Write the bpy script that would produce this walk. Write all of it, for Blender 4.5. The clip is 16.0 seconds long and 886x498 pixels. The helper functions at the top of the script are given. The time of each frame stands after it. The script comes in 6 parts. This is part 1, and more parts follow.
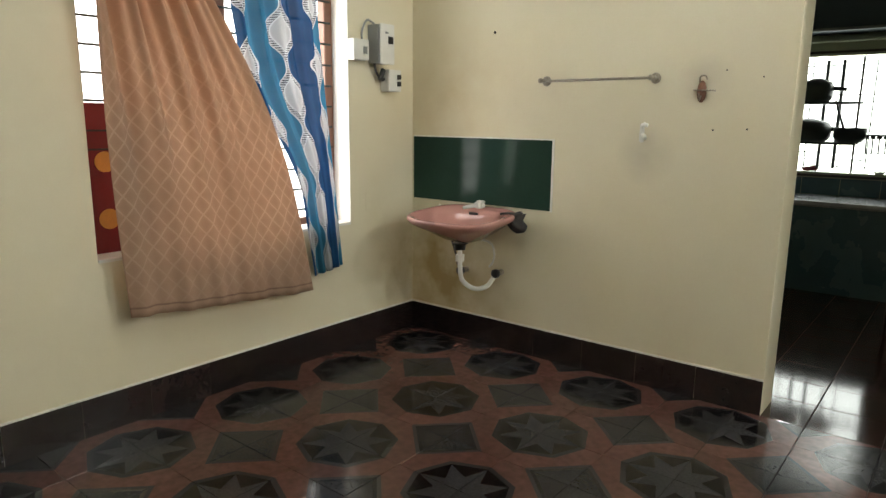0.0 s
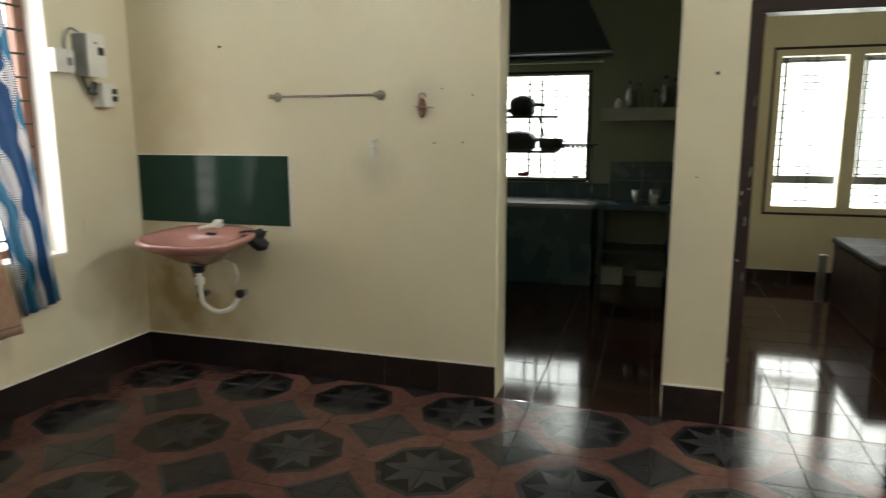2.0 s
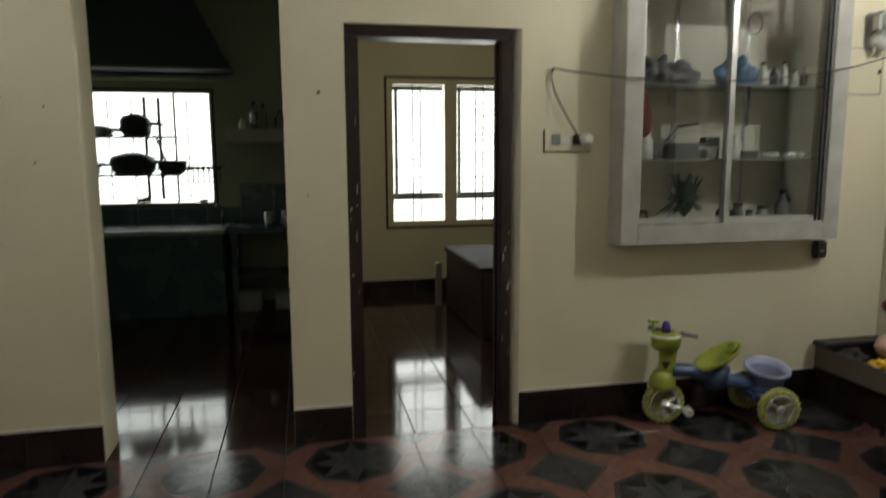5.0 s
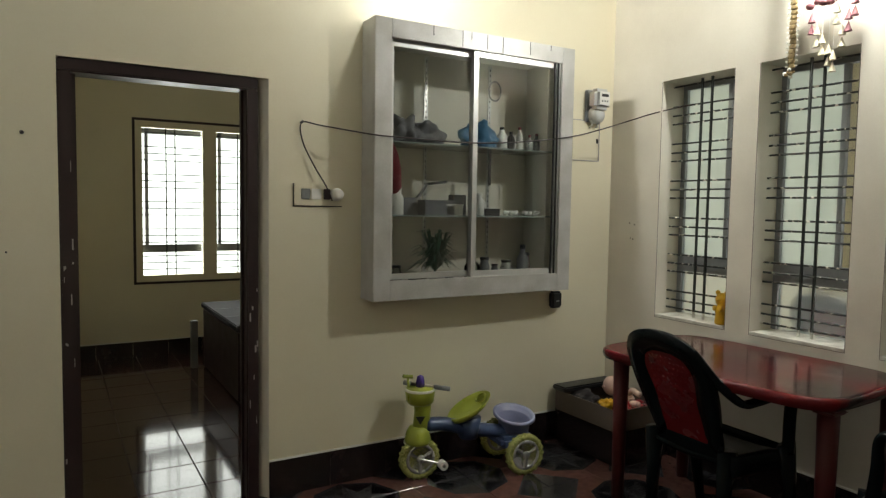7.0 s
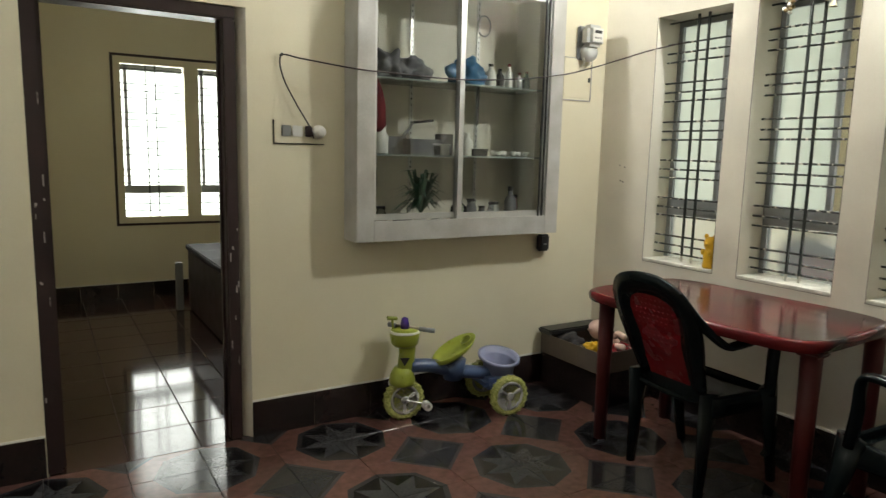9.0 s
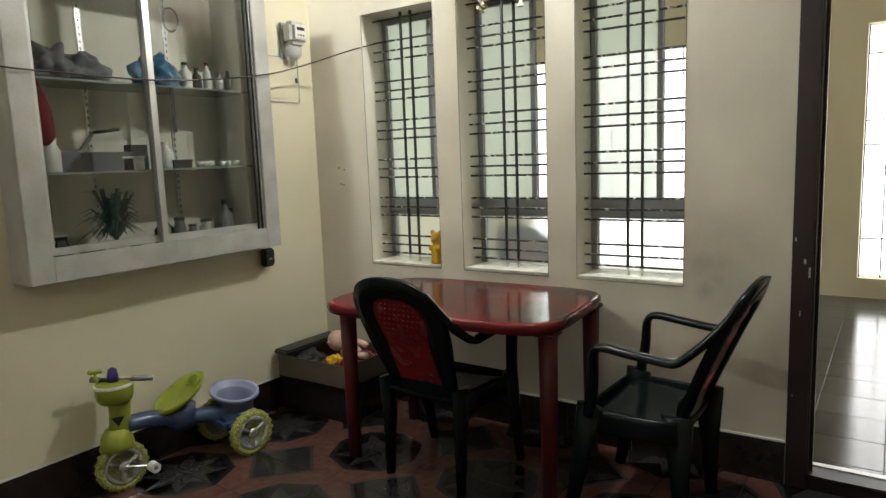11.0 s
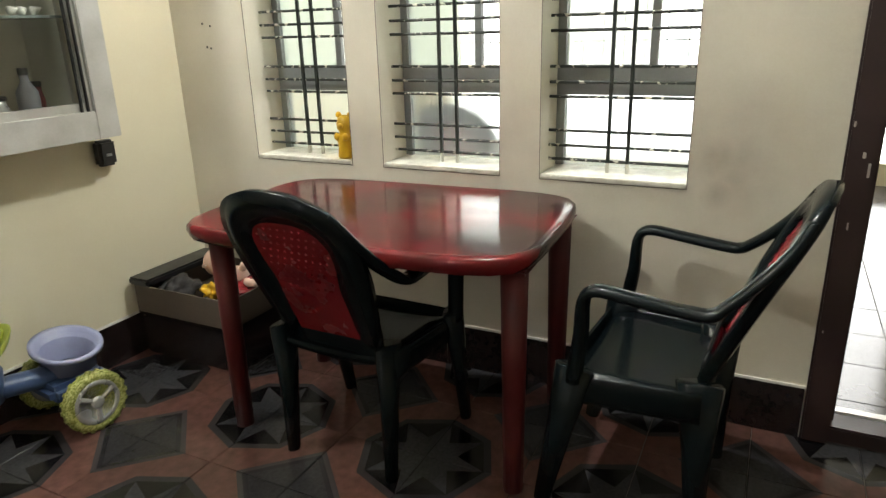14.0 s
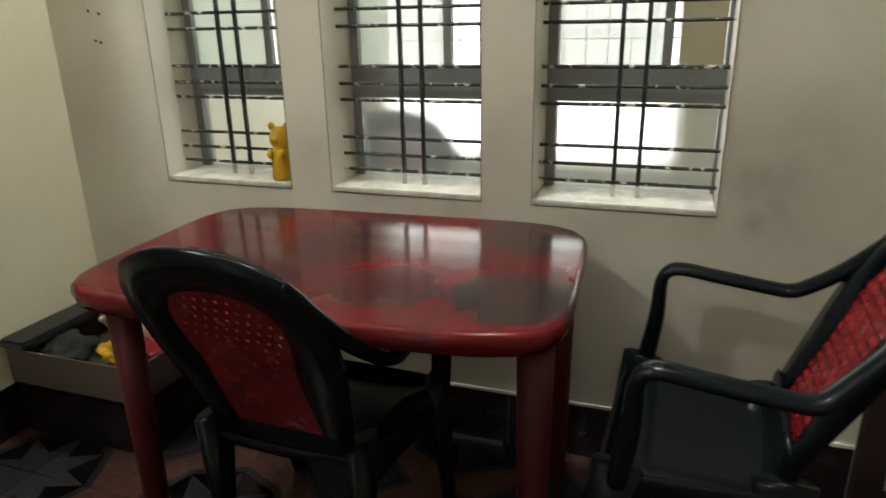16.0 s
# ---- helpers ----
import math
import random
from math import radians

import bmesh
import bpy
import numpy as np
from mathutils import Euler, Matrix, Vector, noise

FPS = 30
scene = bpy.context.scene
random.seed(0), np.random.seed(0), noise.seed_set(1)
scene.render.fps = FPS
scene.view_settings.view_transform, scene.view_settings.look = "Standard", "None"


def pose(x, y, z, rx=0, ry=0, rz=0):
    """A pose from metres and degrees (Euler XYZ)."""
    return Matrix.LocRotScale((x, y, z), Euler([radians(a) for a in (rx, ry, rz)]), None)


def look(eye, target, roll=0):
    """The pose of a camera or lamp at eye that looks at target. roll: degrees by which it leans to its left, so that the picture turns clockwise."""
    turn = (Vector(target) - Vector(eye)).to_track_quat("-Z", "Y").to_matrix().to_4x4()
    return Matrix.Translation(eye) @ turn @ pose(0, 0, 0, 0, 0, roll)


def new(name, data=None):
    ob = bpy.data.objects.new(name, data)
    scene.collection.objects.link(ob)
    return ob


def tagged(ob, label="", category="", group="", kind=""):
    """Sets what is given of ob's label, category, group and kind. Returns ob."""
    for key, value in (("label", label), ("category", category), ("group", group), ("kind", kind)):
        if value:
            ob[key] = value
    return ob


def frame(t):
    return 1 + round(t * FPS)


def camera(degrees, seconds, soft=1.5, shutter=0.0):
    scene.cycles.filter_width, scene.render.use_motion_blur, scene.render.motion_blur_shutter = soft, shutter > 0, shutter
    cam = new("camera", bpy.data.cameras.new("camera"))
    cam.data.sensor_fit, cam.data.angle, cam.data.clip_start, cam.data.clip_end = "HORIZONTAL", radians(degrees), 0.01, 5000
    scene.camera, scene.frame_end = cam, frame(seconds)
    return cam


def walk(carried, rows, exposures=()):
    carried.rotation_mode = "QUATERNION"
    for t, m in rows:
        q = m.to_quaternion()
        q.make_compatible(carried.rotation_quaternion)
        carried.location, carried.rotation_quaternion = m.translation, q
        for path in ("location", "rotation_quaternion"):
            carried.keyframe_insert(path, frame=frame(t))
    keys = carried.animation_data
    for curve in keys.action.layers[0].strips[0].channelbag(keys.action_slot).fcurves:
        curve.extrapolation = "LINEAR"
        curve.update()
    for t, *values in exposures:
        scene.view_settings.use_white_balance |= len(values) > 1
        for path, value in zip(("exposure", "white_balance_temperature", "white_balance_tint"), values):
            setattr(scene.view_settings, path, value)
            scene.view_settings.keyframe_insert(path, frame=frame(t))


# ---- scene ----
cam = camera(67.24, 16.0, soft=1.3, shutter=0.4)
# seconds, eye, the point looked at, roll
ROWS = [
    (0, (2.172, 1.776, 1.369), (0.947, 3.31, 0.985), 0.6),
    (0.2, (2.173, 1.77, 1.37), (0.958, 3.318, 1.011), 0.6),
    (0.5, (2.184, 1.773, 1.37), (0.988, 3.335, 1.009), -0.1),
    (1, (2.207, 1.777, 1.361), (1.115, 3.412, 0.994), -0.5),
    (1.5, (2.236, 1.774, 1.353), (1.344, 3.533, 1.019), 0.2),
    (2, (2.248, 1.765, 1.381), (1.658, 3.645, 1.038), -0.1),
    (2.5, (2.262, 1.78, 1.373), (1.894, 3.718, 1.046), 0.3),
    (2.8, (2.263, 1.79, 1.379), (1.899, 3.727, 1.035), 0.8),
    (3, (2.283, 1.792, 1.387), (1.961, 3.745, 1.097), 0.2),
    (3.5, (2.336, 1.818, 1.393), (2.511, 3.799, 1.179), -0.0),
    (4, (2.357, 1.843, 1.37), (2.689, 3.78, 1.001), 0.5),
    (4.5, (2.364, 1.871, 1.356), (2.726, 3.799, 0.962), 0.3),
    (5, (2.414, 1.938, 1.356), (2.822, 3.876, 1.079), -0.3),
    (5.1, (2.423, 1.943, 1.356), (2.905, 3.874, 1.162), -0.0),
    (7.3, (2.611, 2.001, 1.383), (3.629, 3.717, 1.245), 1.0),
    (7.5, (2.621, 2.008, 1.379), (3.639, 3.722, 1.222), 1.2),
    (8, (2.631, 2.012, 1.375), (3.63, 3.738, 1.227), 0.2),
    (8.5, (2.641, 2.015, 1.365), (3.613, 3.752, 1.171), 0.5),
    (9, (2.649, 2.027, 1.35), (3.677, 3.718, 1.063), 1.4),
    (9.5, (2.653, 2.084, 1.347), (3.804, 3.696, 1.068), 2.9),
    (10, (2.645, 2.169, 1.358), (4.011, 3.606, 1.096), 4.4),
    (10.2, (2.662, 2.197, 1.358), (4.179, 3.487, 1.175), 1.5),
    (12.3, (2.957, 2.34, 1.297), (4.645, 3.271, 0.766), -0.5),
    (12.5, (2.992, 2.378, 1.295), (4.679, 3.257, 0.678), -0.1),
    (12.8, (3.054, 2.466, 1.291), (4.789, 3.217, 0.64), 1.4),
    (13, (3.117, 2.536, 1.285), (4.859, 3.249, 0.61), 2.8),
    (13.5, (3.274, 2.657, 1.265), (4.973, 3.435, 0.552), -0.5),
    (14, (3.462, 2.743, 1.264), (5.155, 3.597, 0.63), -1.7),
    (14.5, (3.61, 2.819, 1.245), (5.357, 3.547, 0.601), 0.4),
    (15, (3.731, 2.981, 1.253), (5.582, 3.499, 0.7), -0.6),
    (15.5, (3.789, 3.067, 1.242), (5.608, 3.543, 0.562), -0.1),
    (16, (3.829, 3.086, 1.243), (5.618, 3.711, 0.601), -1.1),
]
walk(cam, [(t, look(eye, aim, roll)) for t, eye, aim, roll in ROWS],
     exposures=[(0.0, 0.62), (1.0, 0.56), (1.5, 0.60), (2.0, 0.43), (2.5, 0.22), (3.0, 0.08), (3.5, -0.28), (4.5, -0.44), (5.0, -0.32), (5.5, -0.24), (7.3, -0.30), (8.5, -0.2), (9.0, 0.28), (9.5, 0.32), (10.0, 0.1), (12.5, 0.46), (13.0, 0.80), (13.5, 1.15), (14.0, 0.82), (14.5, 0.56), (15.0, 0.15), (15.5, 0.03), (16.0, 0.12)])

# ---- world and large lights ----
world = bpy.data.worlds.new("world")
scene.world = world
world.use_nodes = True
wn = world.node_tree.nodes
sky = wn.new("ShaderNodeTexSky")
sky.sky_type, sky.sun_disc = "NISHITA", False
sky.sun_elevation, sky.sun_rotation = radians(50), radians(120)
world.node_tree.links.new(sky.outputs[0], wn["Background"].inputs[0])
wn["Background"].inputs[1].default_value = 0.12


def area(name, m, sx, sy, watts, colour=(1, 1, 1)):
    data = bpy.data.lights.new(name, "AREA")
    data.shape, data.size, data.size_y, data.energy, data.color = "RECTANGLE", sx, sy, watts, colour
    ob = new(name, data)
    ob.matrix_world = m
    return ob


sun = bpy.data.lights.new("sun", "SUN")
sun.energy, sun.angle, sun.color = 1.2, radians(12), (1.0, 0.96, 0.9)
new("sun", sun).matrix_world = look((0, 0, 20), (8, 6, 0))

# room planes: west wall A, north wall B, east wall C, south wall D
XA, YB, XC, YD, TOP = -0.683, 5.028, 5.571, 0.15, 3.0
TH = 0.22
YR = 8.42   # rear wall of the kitchen and the bedroom
XE = 9.45   # far side of the sit-out

# daylight standing in the openings
area("window_light_west", look((XA - 0.245, 3.75, 1.45), (XA + 2, 3.75, 1.2)), 1.35, 1.3, 22, (1.0, 0.98, 0.92))
area("window_light_bedroom", look((3.87, YR + 0.14, 1.35), (3.87, YR - 2, 1.2)), 1.2, 1.35, 26, (0.98, 1.0, 0.94))
area("window_light_kitchen", look((1.05, YR + 0.14, 1.45), (1.05, YR - 2, 1.2)), 1.2, 0.95, 9, (0.96, 1.0, 0.98))
area("doorway_light_east", look((XE + 0.1, 2.1, 1.3), (XC, 2.1, 1.0)), 0.8, 2.0, 9, (1.0, 0.99, 0.95))
area("sitout_light", look((XE + 0.1, 4.35, 1.55), (XC, 4.2, 1.3)), 2.4, 1.5, 30, (0.97, 1.0, 0.96))


def bulb_light(name, place, watts):
    data = bpy.data.lights.new(name, "POINT")
    data.energy, data.shadow_soft_size, data.color = watts, 0.04, (0.97, 1.0, 0.97)
    new(name, data).location = place


# the lamps whose shadows lie on the walls; the south one is added fill
bulb_light("bulb_light_east", (XC - 0.12, 3.53, 2.60), 62)
bulb_light("bulb_light_north", (4.12, YB - 0.10, 2.78), 56)
bulb_light("bulb_light_west", (1.10, 3.85, 2.86), 22)
# added south fill with no known source, brightens the west wall and curtain
bulb_light("bulb_light_south", (1.10, YD + 0.14, 2.60), 4)


# ---- materials ----
def mat(name, base, rough=0.6, metal=0.0, vary=0.12, scale=6.0, fine=120.0, bump=0.15, dark=None, coat=0.0, random_obj=0.0, spec=0.5, blotch=0.5, centre=0.5, stains=()):
    """A surface with slow stains and fine grain; dark: the stain colour."""
    m = bpy.data.materials.new(name)
    m.use_nodes = True
    n, l = m.node_tree.nodes, m.node_tree.links
    b = n["Principled BSDF"]
    b.inputs["Roughness"].default_value, b.inputs["Metallic"].default_value = rough, metal
    b.inputs["Coat Weight"].default_value, b.inputs["Coat Roughness"].default_value = coat, 0.08
    b.inputs["Specular IOR Level"].default_value = spec
    geo = n.new("ShaderNodeNewGeometry")
    n1, n2 = n.new("ShaderNodeTexNoise"), n.new("ShaderNodeTexNoise")
    n1.inputs["Scale"].default_value, n1.inputs["Detail"].default_value = scale, 5
    n2.inputs["Scale"].default_value, n2.inputs["Detail"].default_value = fine, 3
    l.new(geo.outputs["Position"], n1.inputs["Vector"]), l.new(geo.outputs["Position"], n2.inputs["Vector"])
    ramp = n.new("ShaderNodeValToRGB")
    ramp.color_ramp.elements[0].position, ramp.color_ramp.elements[1].position = centre - blotch / 2, centre + blotch / 2
    d = dark or tuple(c * (1 - vary * 2) for c in base)
    ramp.color_ramp.elements[0].color, ramp.color_ramp.elements[1].color = (*d, 1), (*base, 1)
    l.new(n1.outputs[0], ramp.inputs[0])
    mix = n.new("ShaderNodeMix")
    mix.data_type, mix.blend_type = "RGBA", "OVERLAY"
    mix.inputs[0].default_value = vary
    l.new(ramp.outputs[0], mix.inputs[6]), l.new(n2.outputs[0], mix.inputs[7])
    out = mix.outputs[2]
    for place, radius, colour, strength, *hard in stains:
        far = n.new("ShaderNodeVectorMath")
        far.operation = "DISTANCE"
        far.inputs[1].default_value = place
        n3 = n.new("ShaderNodeTexNoise")
        n3.inputs["Scale"].default_value, n3.inputs["Detail"].default_value, n3.inputs["Roughness"].default_value = (14, 9, 0.66) if hard else (7, 6, 0.5)
        l.new(geo.outputs["Position"], far.inputs[0]), l.new(geo.outputs["Position"], n3.inputs["Vector"])
        fall = n.new("ShaderNodeMapRange")
        fall.inputs[1].default_value, fall.inputs[2].default_value, fall.inputs[3].default_value, fall.inputs[4].default_value = radius, 0.0, 0.0, strength * 2
        times, blend = n.new("ShaderNodeMath"), n.new("ShaderNodeMix")
        times.operation, times.use_clamp, blend.data_type = "MULTIPLY", True, "RGBA"
        blend.inputs[7].default_value = (*colour, 1)
        edge = n.new("ShaderNodeMapRange")
        edge.inputs[1].default_value, edge.inputs[2].default_value = (0.36, 0.60) if hard else (0.0, 1.0)
        edge.inputs[4].default_value = hard[0] if hard else 1.0
        l.new(far.outputs["Value"], fall.inputs[0]), l.new(fall.outputs[0], times.inputs[0]), l.new(n3.outputs[0], times.inputs[1])
        l.new(times.outputs[0], edge.inputs[0]), l.new(edge.outputs[0], blend.inputs[0]), l.new(out, blend.inputs[6])
        out = blend.outputs[2]
    if random_obj:
        info, hsv, mr = n.new("ShaderNodeObjectInfo"), n.new("ShaderNodeHueSaturation"), n.new("ShaderNodeMapRange")
        mr.inputs[3].default_value, mr.inputs[4].default_value = 1 - random_obj, 1 + random_obj
        l.new(info.outputs["Random"], mr.inputs[0]), l.new(mr.outputs[0], hsv.inputs["Value"])
        l.new(out, hsv.inputs["Color"])
        out = hsv.outputs[0]
    l.new(out, b.inputs["Base Color"])
    rr = n.new("ShaderNodeMapRange")
    rr.inputs[3].default_value, rr.inputs[4].default_value = max(0.02, rough * 0.75), min(1, rough * 1.35)
    l.new(n1.outputs[0], rr.inputs[0]), l.new(rr.outputs[0], b.inputs["Roughness"])
    if bump:
        bp = n.new("ShaderNodeBump")
        bp.inputs["Strength"].default_value, bp.inputs["Distance"].default_value = bump, 0.002
        l.new(n2.outputs[0], bp.inputs["Height"]), l.new(bp.outputs[0], b.inputs["Normal"])
    return m


def glow(name, colour, strength):
    m = bpy.data.materials.new(name)
    m.use_nodes = True
    n, l = m.node_tree.nodes, m.node_tree.links
    n.clear()
    e, o = n.new("ShaderNodeEmission"), n.new("ShaderNodeOutputMaterial")
    tex, ramp, geo = n.new("ShaderNodeTexNoise"), n.new("ShaderNodeValToRGB"), n.new("ShaderNodeNewGeometry")
    tex.inputs["Scale"].default_value = 1.2
    ramp.color_ramp.elements[0].color, ramp.color_ramp.elements[1].color = (*[c * 0.8 for c in colour], 1), (*colour, 1)
    l.new(geo.outputs["Position"], tex.inputs["Vector"]), l.new(tex.outputs[0], ramp.inputs[0]), l.new(ramp.outputs[0], e.inputs[0])
    e.inputs[1].default_value = strength
    l.new(e.outputs[0], o.inputs[0])
    return m


def glass(name, colour=(0.95, 0.97, 0.96), rough=0.02):
    m = bpy.data.materials.new(name)
    m.use_nodes = True
    n, l = m.node_tree.nodes, m.node_tree.links
    n.clear()
    o, t, g, x, f = (n.new("ShaderNode" + k) for k in ("OutputMaterial", "BsdfTransparent", "BsdfGlossy", "MixShader", "Fresnel"))
    t.inputs[0].default_value = (*colour, 1)
    g.inputs["Roughness"].default_value = rough
    f.inputs[0].default_value = 1.45
    l.new(f.outputs[0], x.inputs[0]), l.new(t.outputs[0], x.inputs[1]), l.new(g.outputs[0], x.inputs[2]), l.new(x.outputs[0], o.inputs[0])
    return m


def translucent(name, colour, share=0.6, pattern=None, see=0.0):
    """Cloth or frosted glass that lets light through; pattern(n, l) may give the colour; see: the share of clear view."""
    m = bpy.data.materials.new(name)
    m.use_nodes = True
    n, l = m.node_tree.nodes, m.node_tree.links
    n.clear()
    o, d, t, x = (n.new("ShaderNode" + k) for k in ("OutputMaterial", "BsdfDiffuse", "BsdfTranslucent", "MixShader"))
    d.inputs[0].default_value = t.inputs[0].default_value = (*colour, 1)
    if pattern:
        c = pattern(n, l)
        l.new(c, d.inputs[0]), l.new(c, t.inputs[0])
    x.inputs[0].default_value = share
    l.new(d.outputs[0], x.inputs[1]), l.new(t.outputs[0], x.inputs[2])
    last = x
    if see:
        p, y = n.new("ShaderNodeBsdfTransparent"), n.new("ShaderNodeMixShader")
        y.inputs[0].default_value = see
        l.new(x.outputs[0], y.inputs[1]), l.new(p.outputs[0], y.inputs[2])
        last = y
    l.new(last.outputs[0], o.inputs[0])
    return m


def frosted(name, colour, rough=0.32, veil=0.08):
    """Ground glass that blurs what stands behind it."""
    m = bpy.data.materials.new(name)
    m.use_nodes = True
    n, l = m.node_tree.nodes, m.node_tree.links
    n.clear()
    o, r, t, x = (n.new("ShaderNode" + k) for k in ("OutputMaterial", "BsdfRefraction", "BsdfTranslucent", "MixShader"))
    r.inputs["Color"].default_value, t.inputs[0].default_value = (*colour, 1), (*colour, 1)
    r.inputs["Roughness"].default_value, r.inputs["IOR"].default_value = rough, 1.14
    x.inputs[0].default_value = veil
    l.new(r.outputs[0], x.inputs[1]), l.new(t.outputs[0], x.inputs[2]), l.new(x.outputs[0], o.inputs[0])
    return m


def calc(n, l, op, a, b=None, c=None):
    q = n.new("ShaderNodeMath")
    q.operation = op
    for i, v in enumerate((a, b, c)):
        if v is None:
            continue
        if isinstance(v, (int, float)):
            q.inputs[i].default_value = v
        else:
            l.new(v, q.inputs[i])
    return q.outputs[0]


def mixc(n, l, fac, a, b):
    q = n.new("ShaderNodeMix")
    q.data_type = "RGBA"
    l.new(fac, q.inputs[0]) if not isinstance(fac, (int, float)) else None
    if isinstance(fac, (int, float)):
        q.inputs[0].default_value = fac
    for i, v in ((6, a), (7, b)):
        if isinstance(v, tuple):
            q.inputs[i].default_value = (*v, 1)
        else:
            l.new(v, q.inputs[i])
    return q.outputs[2]


def star_tile():
    """Glazed floor tile of 0.30 m: four make an eight-pointed dark star, the four opposite corners a grey diamond, terracotta between."""
    m = bpy.data.materials.new("star_tile")
    m.use_nodes = True
    n, l = m.node_tree.nodes, m.node_tree.links
    b = n["Principled BSDF"]
    geo, sep = n.new("ShaderNodeNewGeometry"), n.new("ShaderNodeSeparateXYZ")
    l.new(geo.outputs["Position"], sep.inputs[0])
    k = lambda op, *a: calc(n, l, op, *a)
    u = k("SUBTRACT", k("FLOORED_MODULO", k("SUBTRACT", sep.outputs[0], 0.2 - 0.3), 0.6), 0.3)
    v = k("SUBTRACT", k("FLOORED_MODULO", k("SUBTRACT", sep.outputs[1], 3.6 - 0.3), 0.6), 0.3)
    r = k("SQRT", k("ADD", k("MULTIPLY", u, u), k("MULTIPLY", v, v)))
    a = k("FLOORED_MODULO", k("ARCTAN2", v, u), math.pi / 4)
    ph = k("ABSOLUTE", k("SUBTRACT", a, math.pi / 8))
    X, Y = k("MULTIPLY", r, k("COSINE", ph)), k("MULTIPLY", r, k("SINE", ph))
    octo, ring = k("LESS_THAN", X, 0.180), k("LESS_THAN", X, 0.203)
    star = k("LESS_THAN", k("SUBTRACT", X, k("MULTIPLY", Y, 1.08)), 0.098)
    du, dv = k("SUBTRACT", 0.3, k("ABSOLUTE", u)), k("SUBTRACT", 0.3, k("ABSOLUTE", v))
    dm = k("ADD", du, dv)
    dia, dia2, dia3 = k("LESS_THAN", dm, 0.195), k("LESS_THAN", dm, 0.172), k("LESS_THAN", dm, 0.150)
    n1, n2, n3 = (n.new("ShaderNodeTexNoise") for _ in range(3))
    for q, s, d in ((n1, 28, 6), (n2, 90, 4), (n3, 2.2, 4)):
        q.inputs["Scale"].default_value, q.inputs["Detail"].default_value = s, d
        l.new(geo.outputs["Position"], q.inputs["Vector"])
    terra = mixc(n, l, n1.outputs[0], (0.042, 0.020, 0.017), (0.134, 0.061, 0.048))
    grey = mixc(n, l, n2.outputs[0], (0.012, 0.012, 0.013), (0.048, 0.047, 0.050))
    grey2 = mixc(n, l, n2.outputs[0], (0.009, 0.009, 0.010), (0.034, 0.033, 0.036))
    c = mixc(n, l, dia, terra, (0.034, 0.030, 0.032))
    c = mixc(n, l, dia2, c, (0.016, 0.015, 0.017))
    c = mixc(n, l, dia3, c, grey2)
    c = mixc(n, l, ring, c, (0.024, 0.022, 0.024))
    c = mixc(n, l, octo, c, (0.0025, 0.0025, 0.003))
    c = mixc(n, l, k("MULTIPLY", star, octo), c, grey)
    info, hsv, mr = n.new("ShaderNodeObjectInfo"), n.new("ShaderNodeHueSaturation"), n.new("ShaderNodeMapRange")
    mr.inputs[3].default_value, mr.inputs[4].default_value = 0.86, 1.12
    l.new(info.outputs["Random"], mr.inputs[0]), l.new(mr.outputs[0], hsv.inputs["Value"]), l.new(c, hsv.inputs["Color"])
    dirt = mixc(n, l, k("MULTIPLY", n3.outputs[0], 0.14), hsv.outputs[0], (0.032, 0.025, 0.022))
    l.new(dirt, b.inputs["Base Color"])
    rg = n.new("ShaderNodeMapRange")
    rg.inputs[3].default_value, rg.inputs[4].default_value = 0.05, 0.26
    l.new(k("MULTIPLY", n3.outputs[0], k("ADD", n1.outputs[0], 0.5)), rg.inputs[0]), l.new(rg.outputs[0], b.inputs["Roughness"])
    bp = n.new("ShaderNodeBump")
    b.inputs["Specular IOR Level"].default_value = 0.20
    bp.inputs["Strength"].default_value, bp.inputs["Distance"].default_value = 0.05, 0.0015
    l.new(k("ADD", n2.outputs[0], k("MULTIPLY", octo, 1.5)), bp.inputs["Height"]), l.new(bp.outputs[0], b.inputs["Normal"])
    return m


def cloth_uv(n, l):
    tc, sep = n.new("ShaderNodeUVMap"), n.new("ShaderNodeSeparateXYZ")
    tc.uv_map = "cloth"
    l.new(tc.outputs[0], sep.inputs[0])
    return sep.outputs[0], sep.outputs[1], tc.outputs[0]


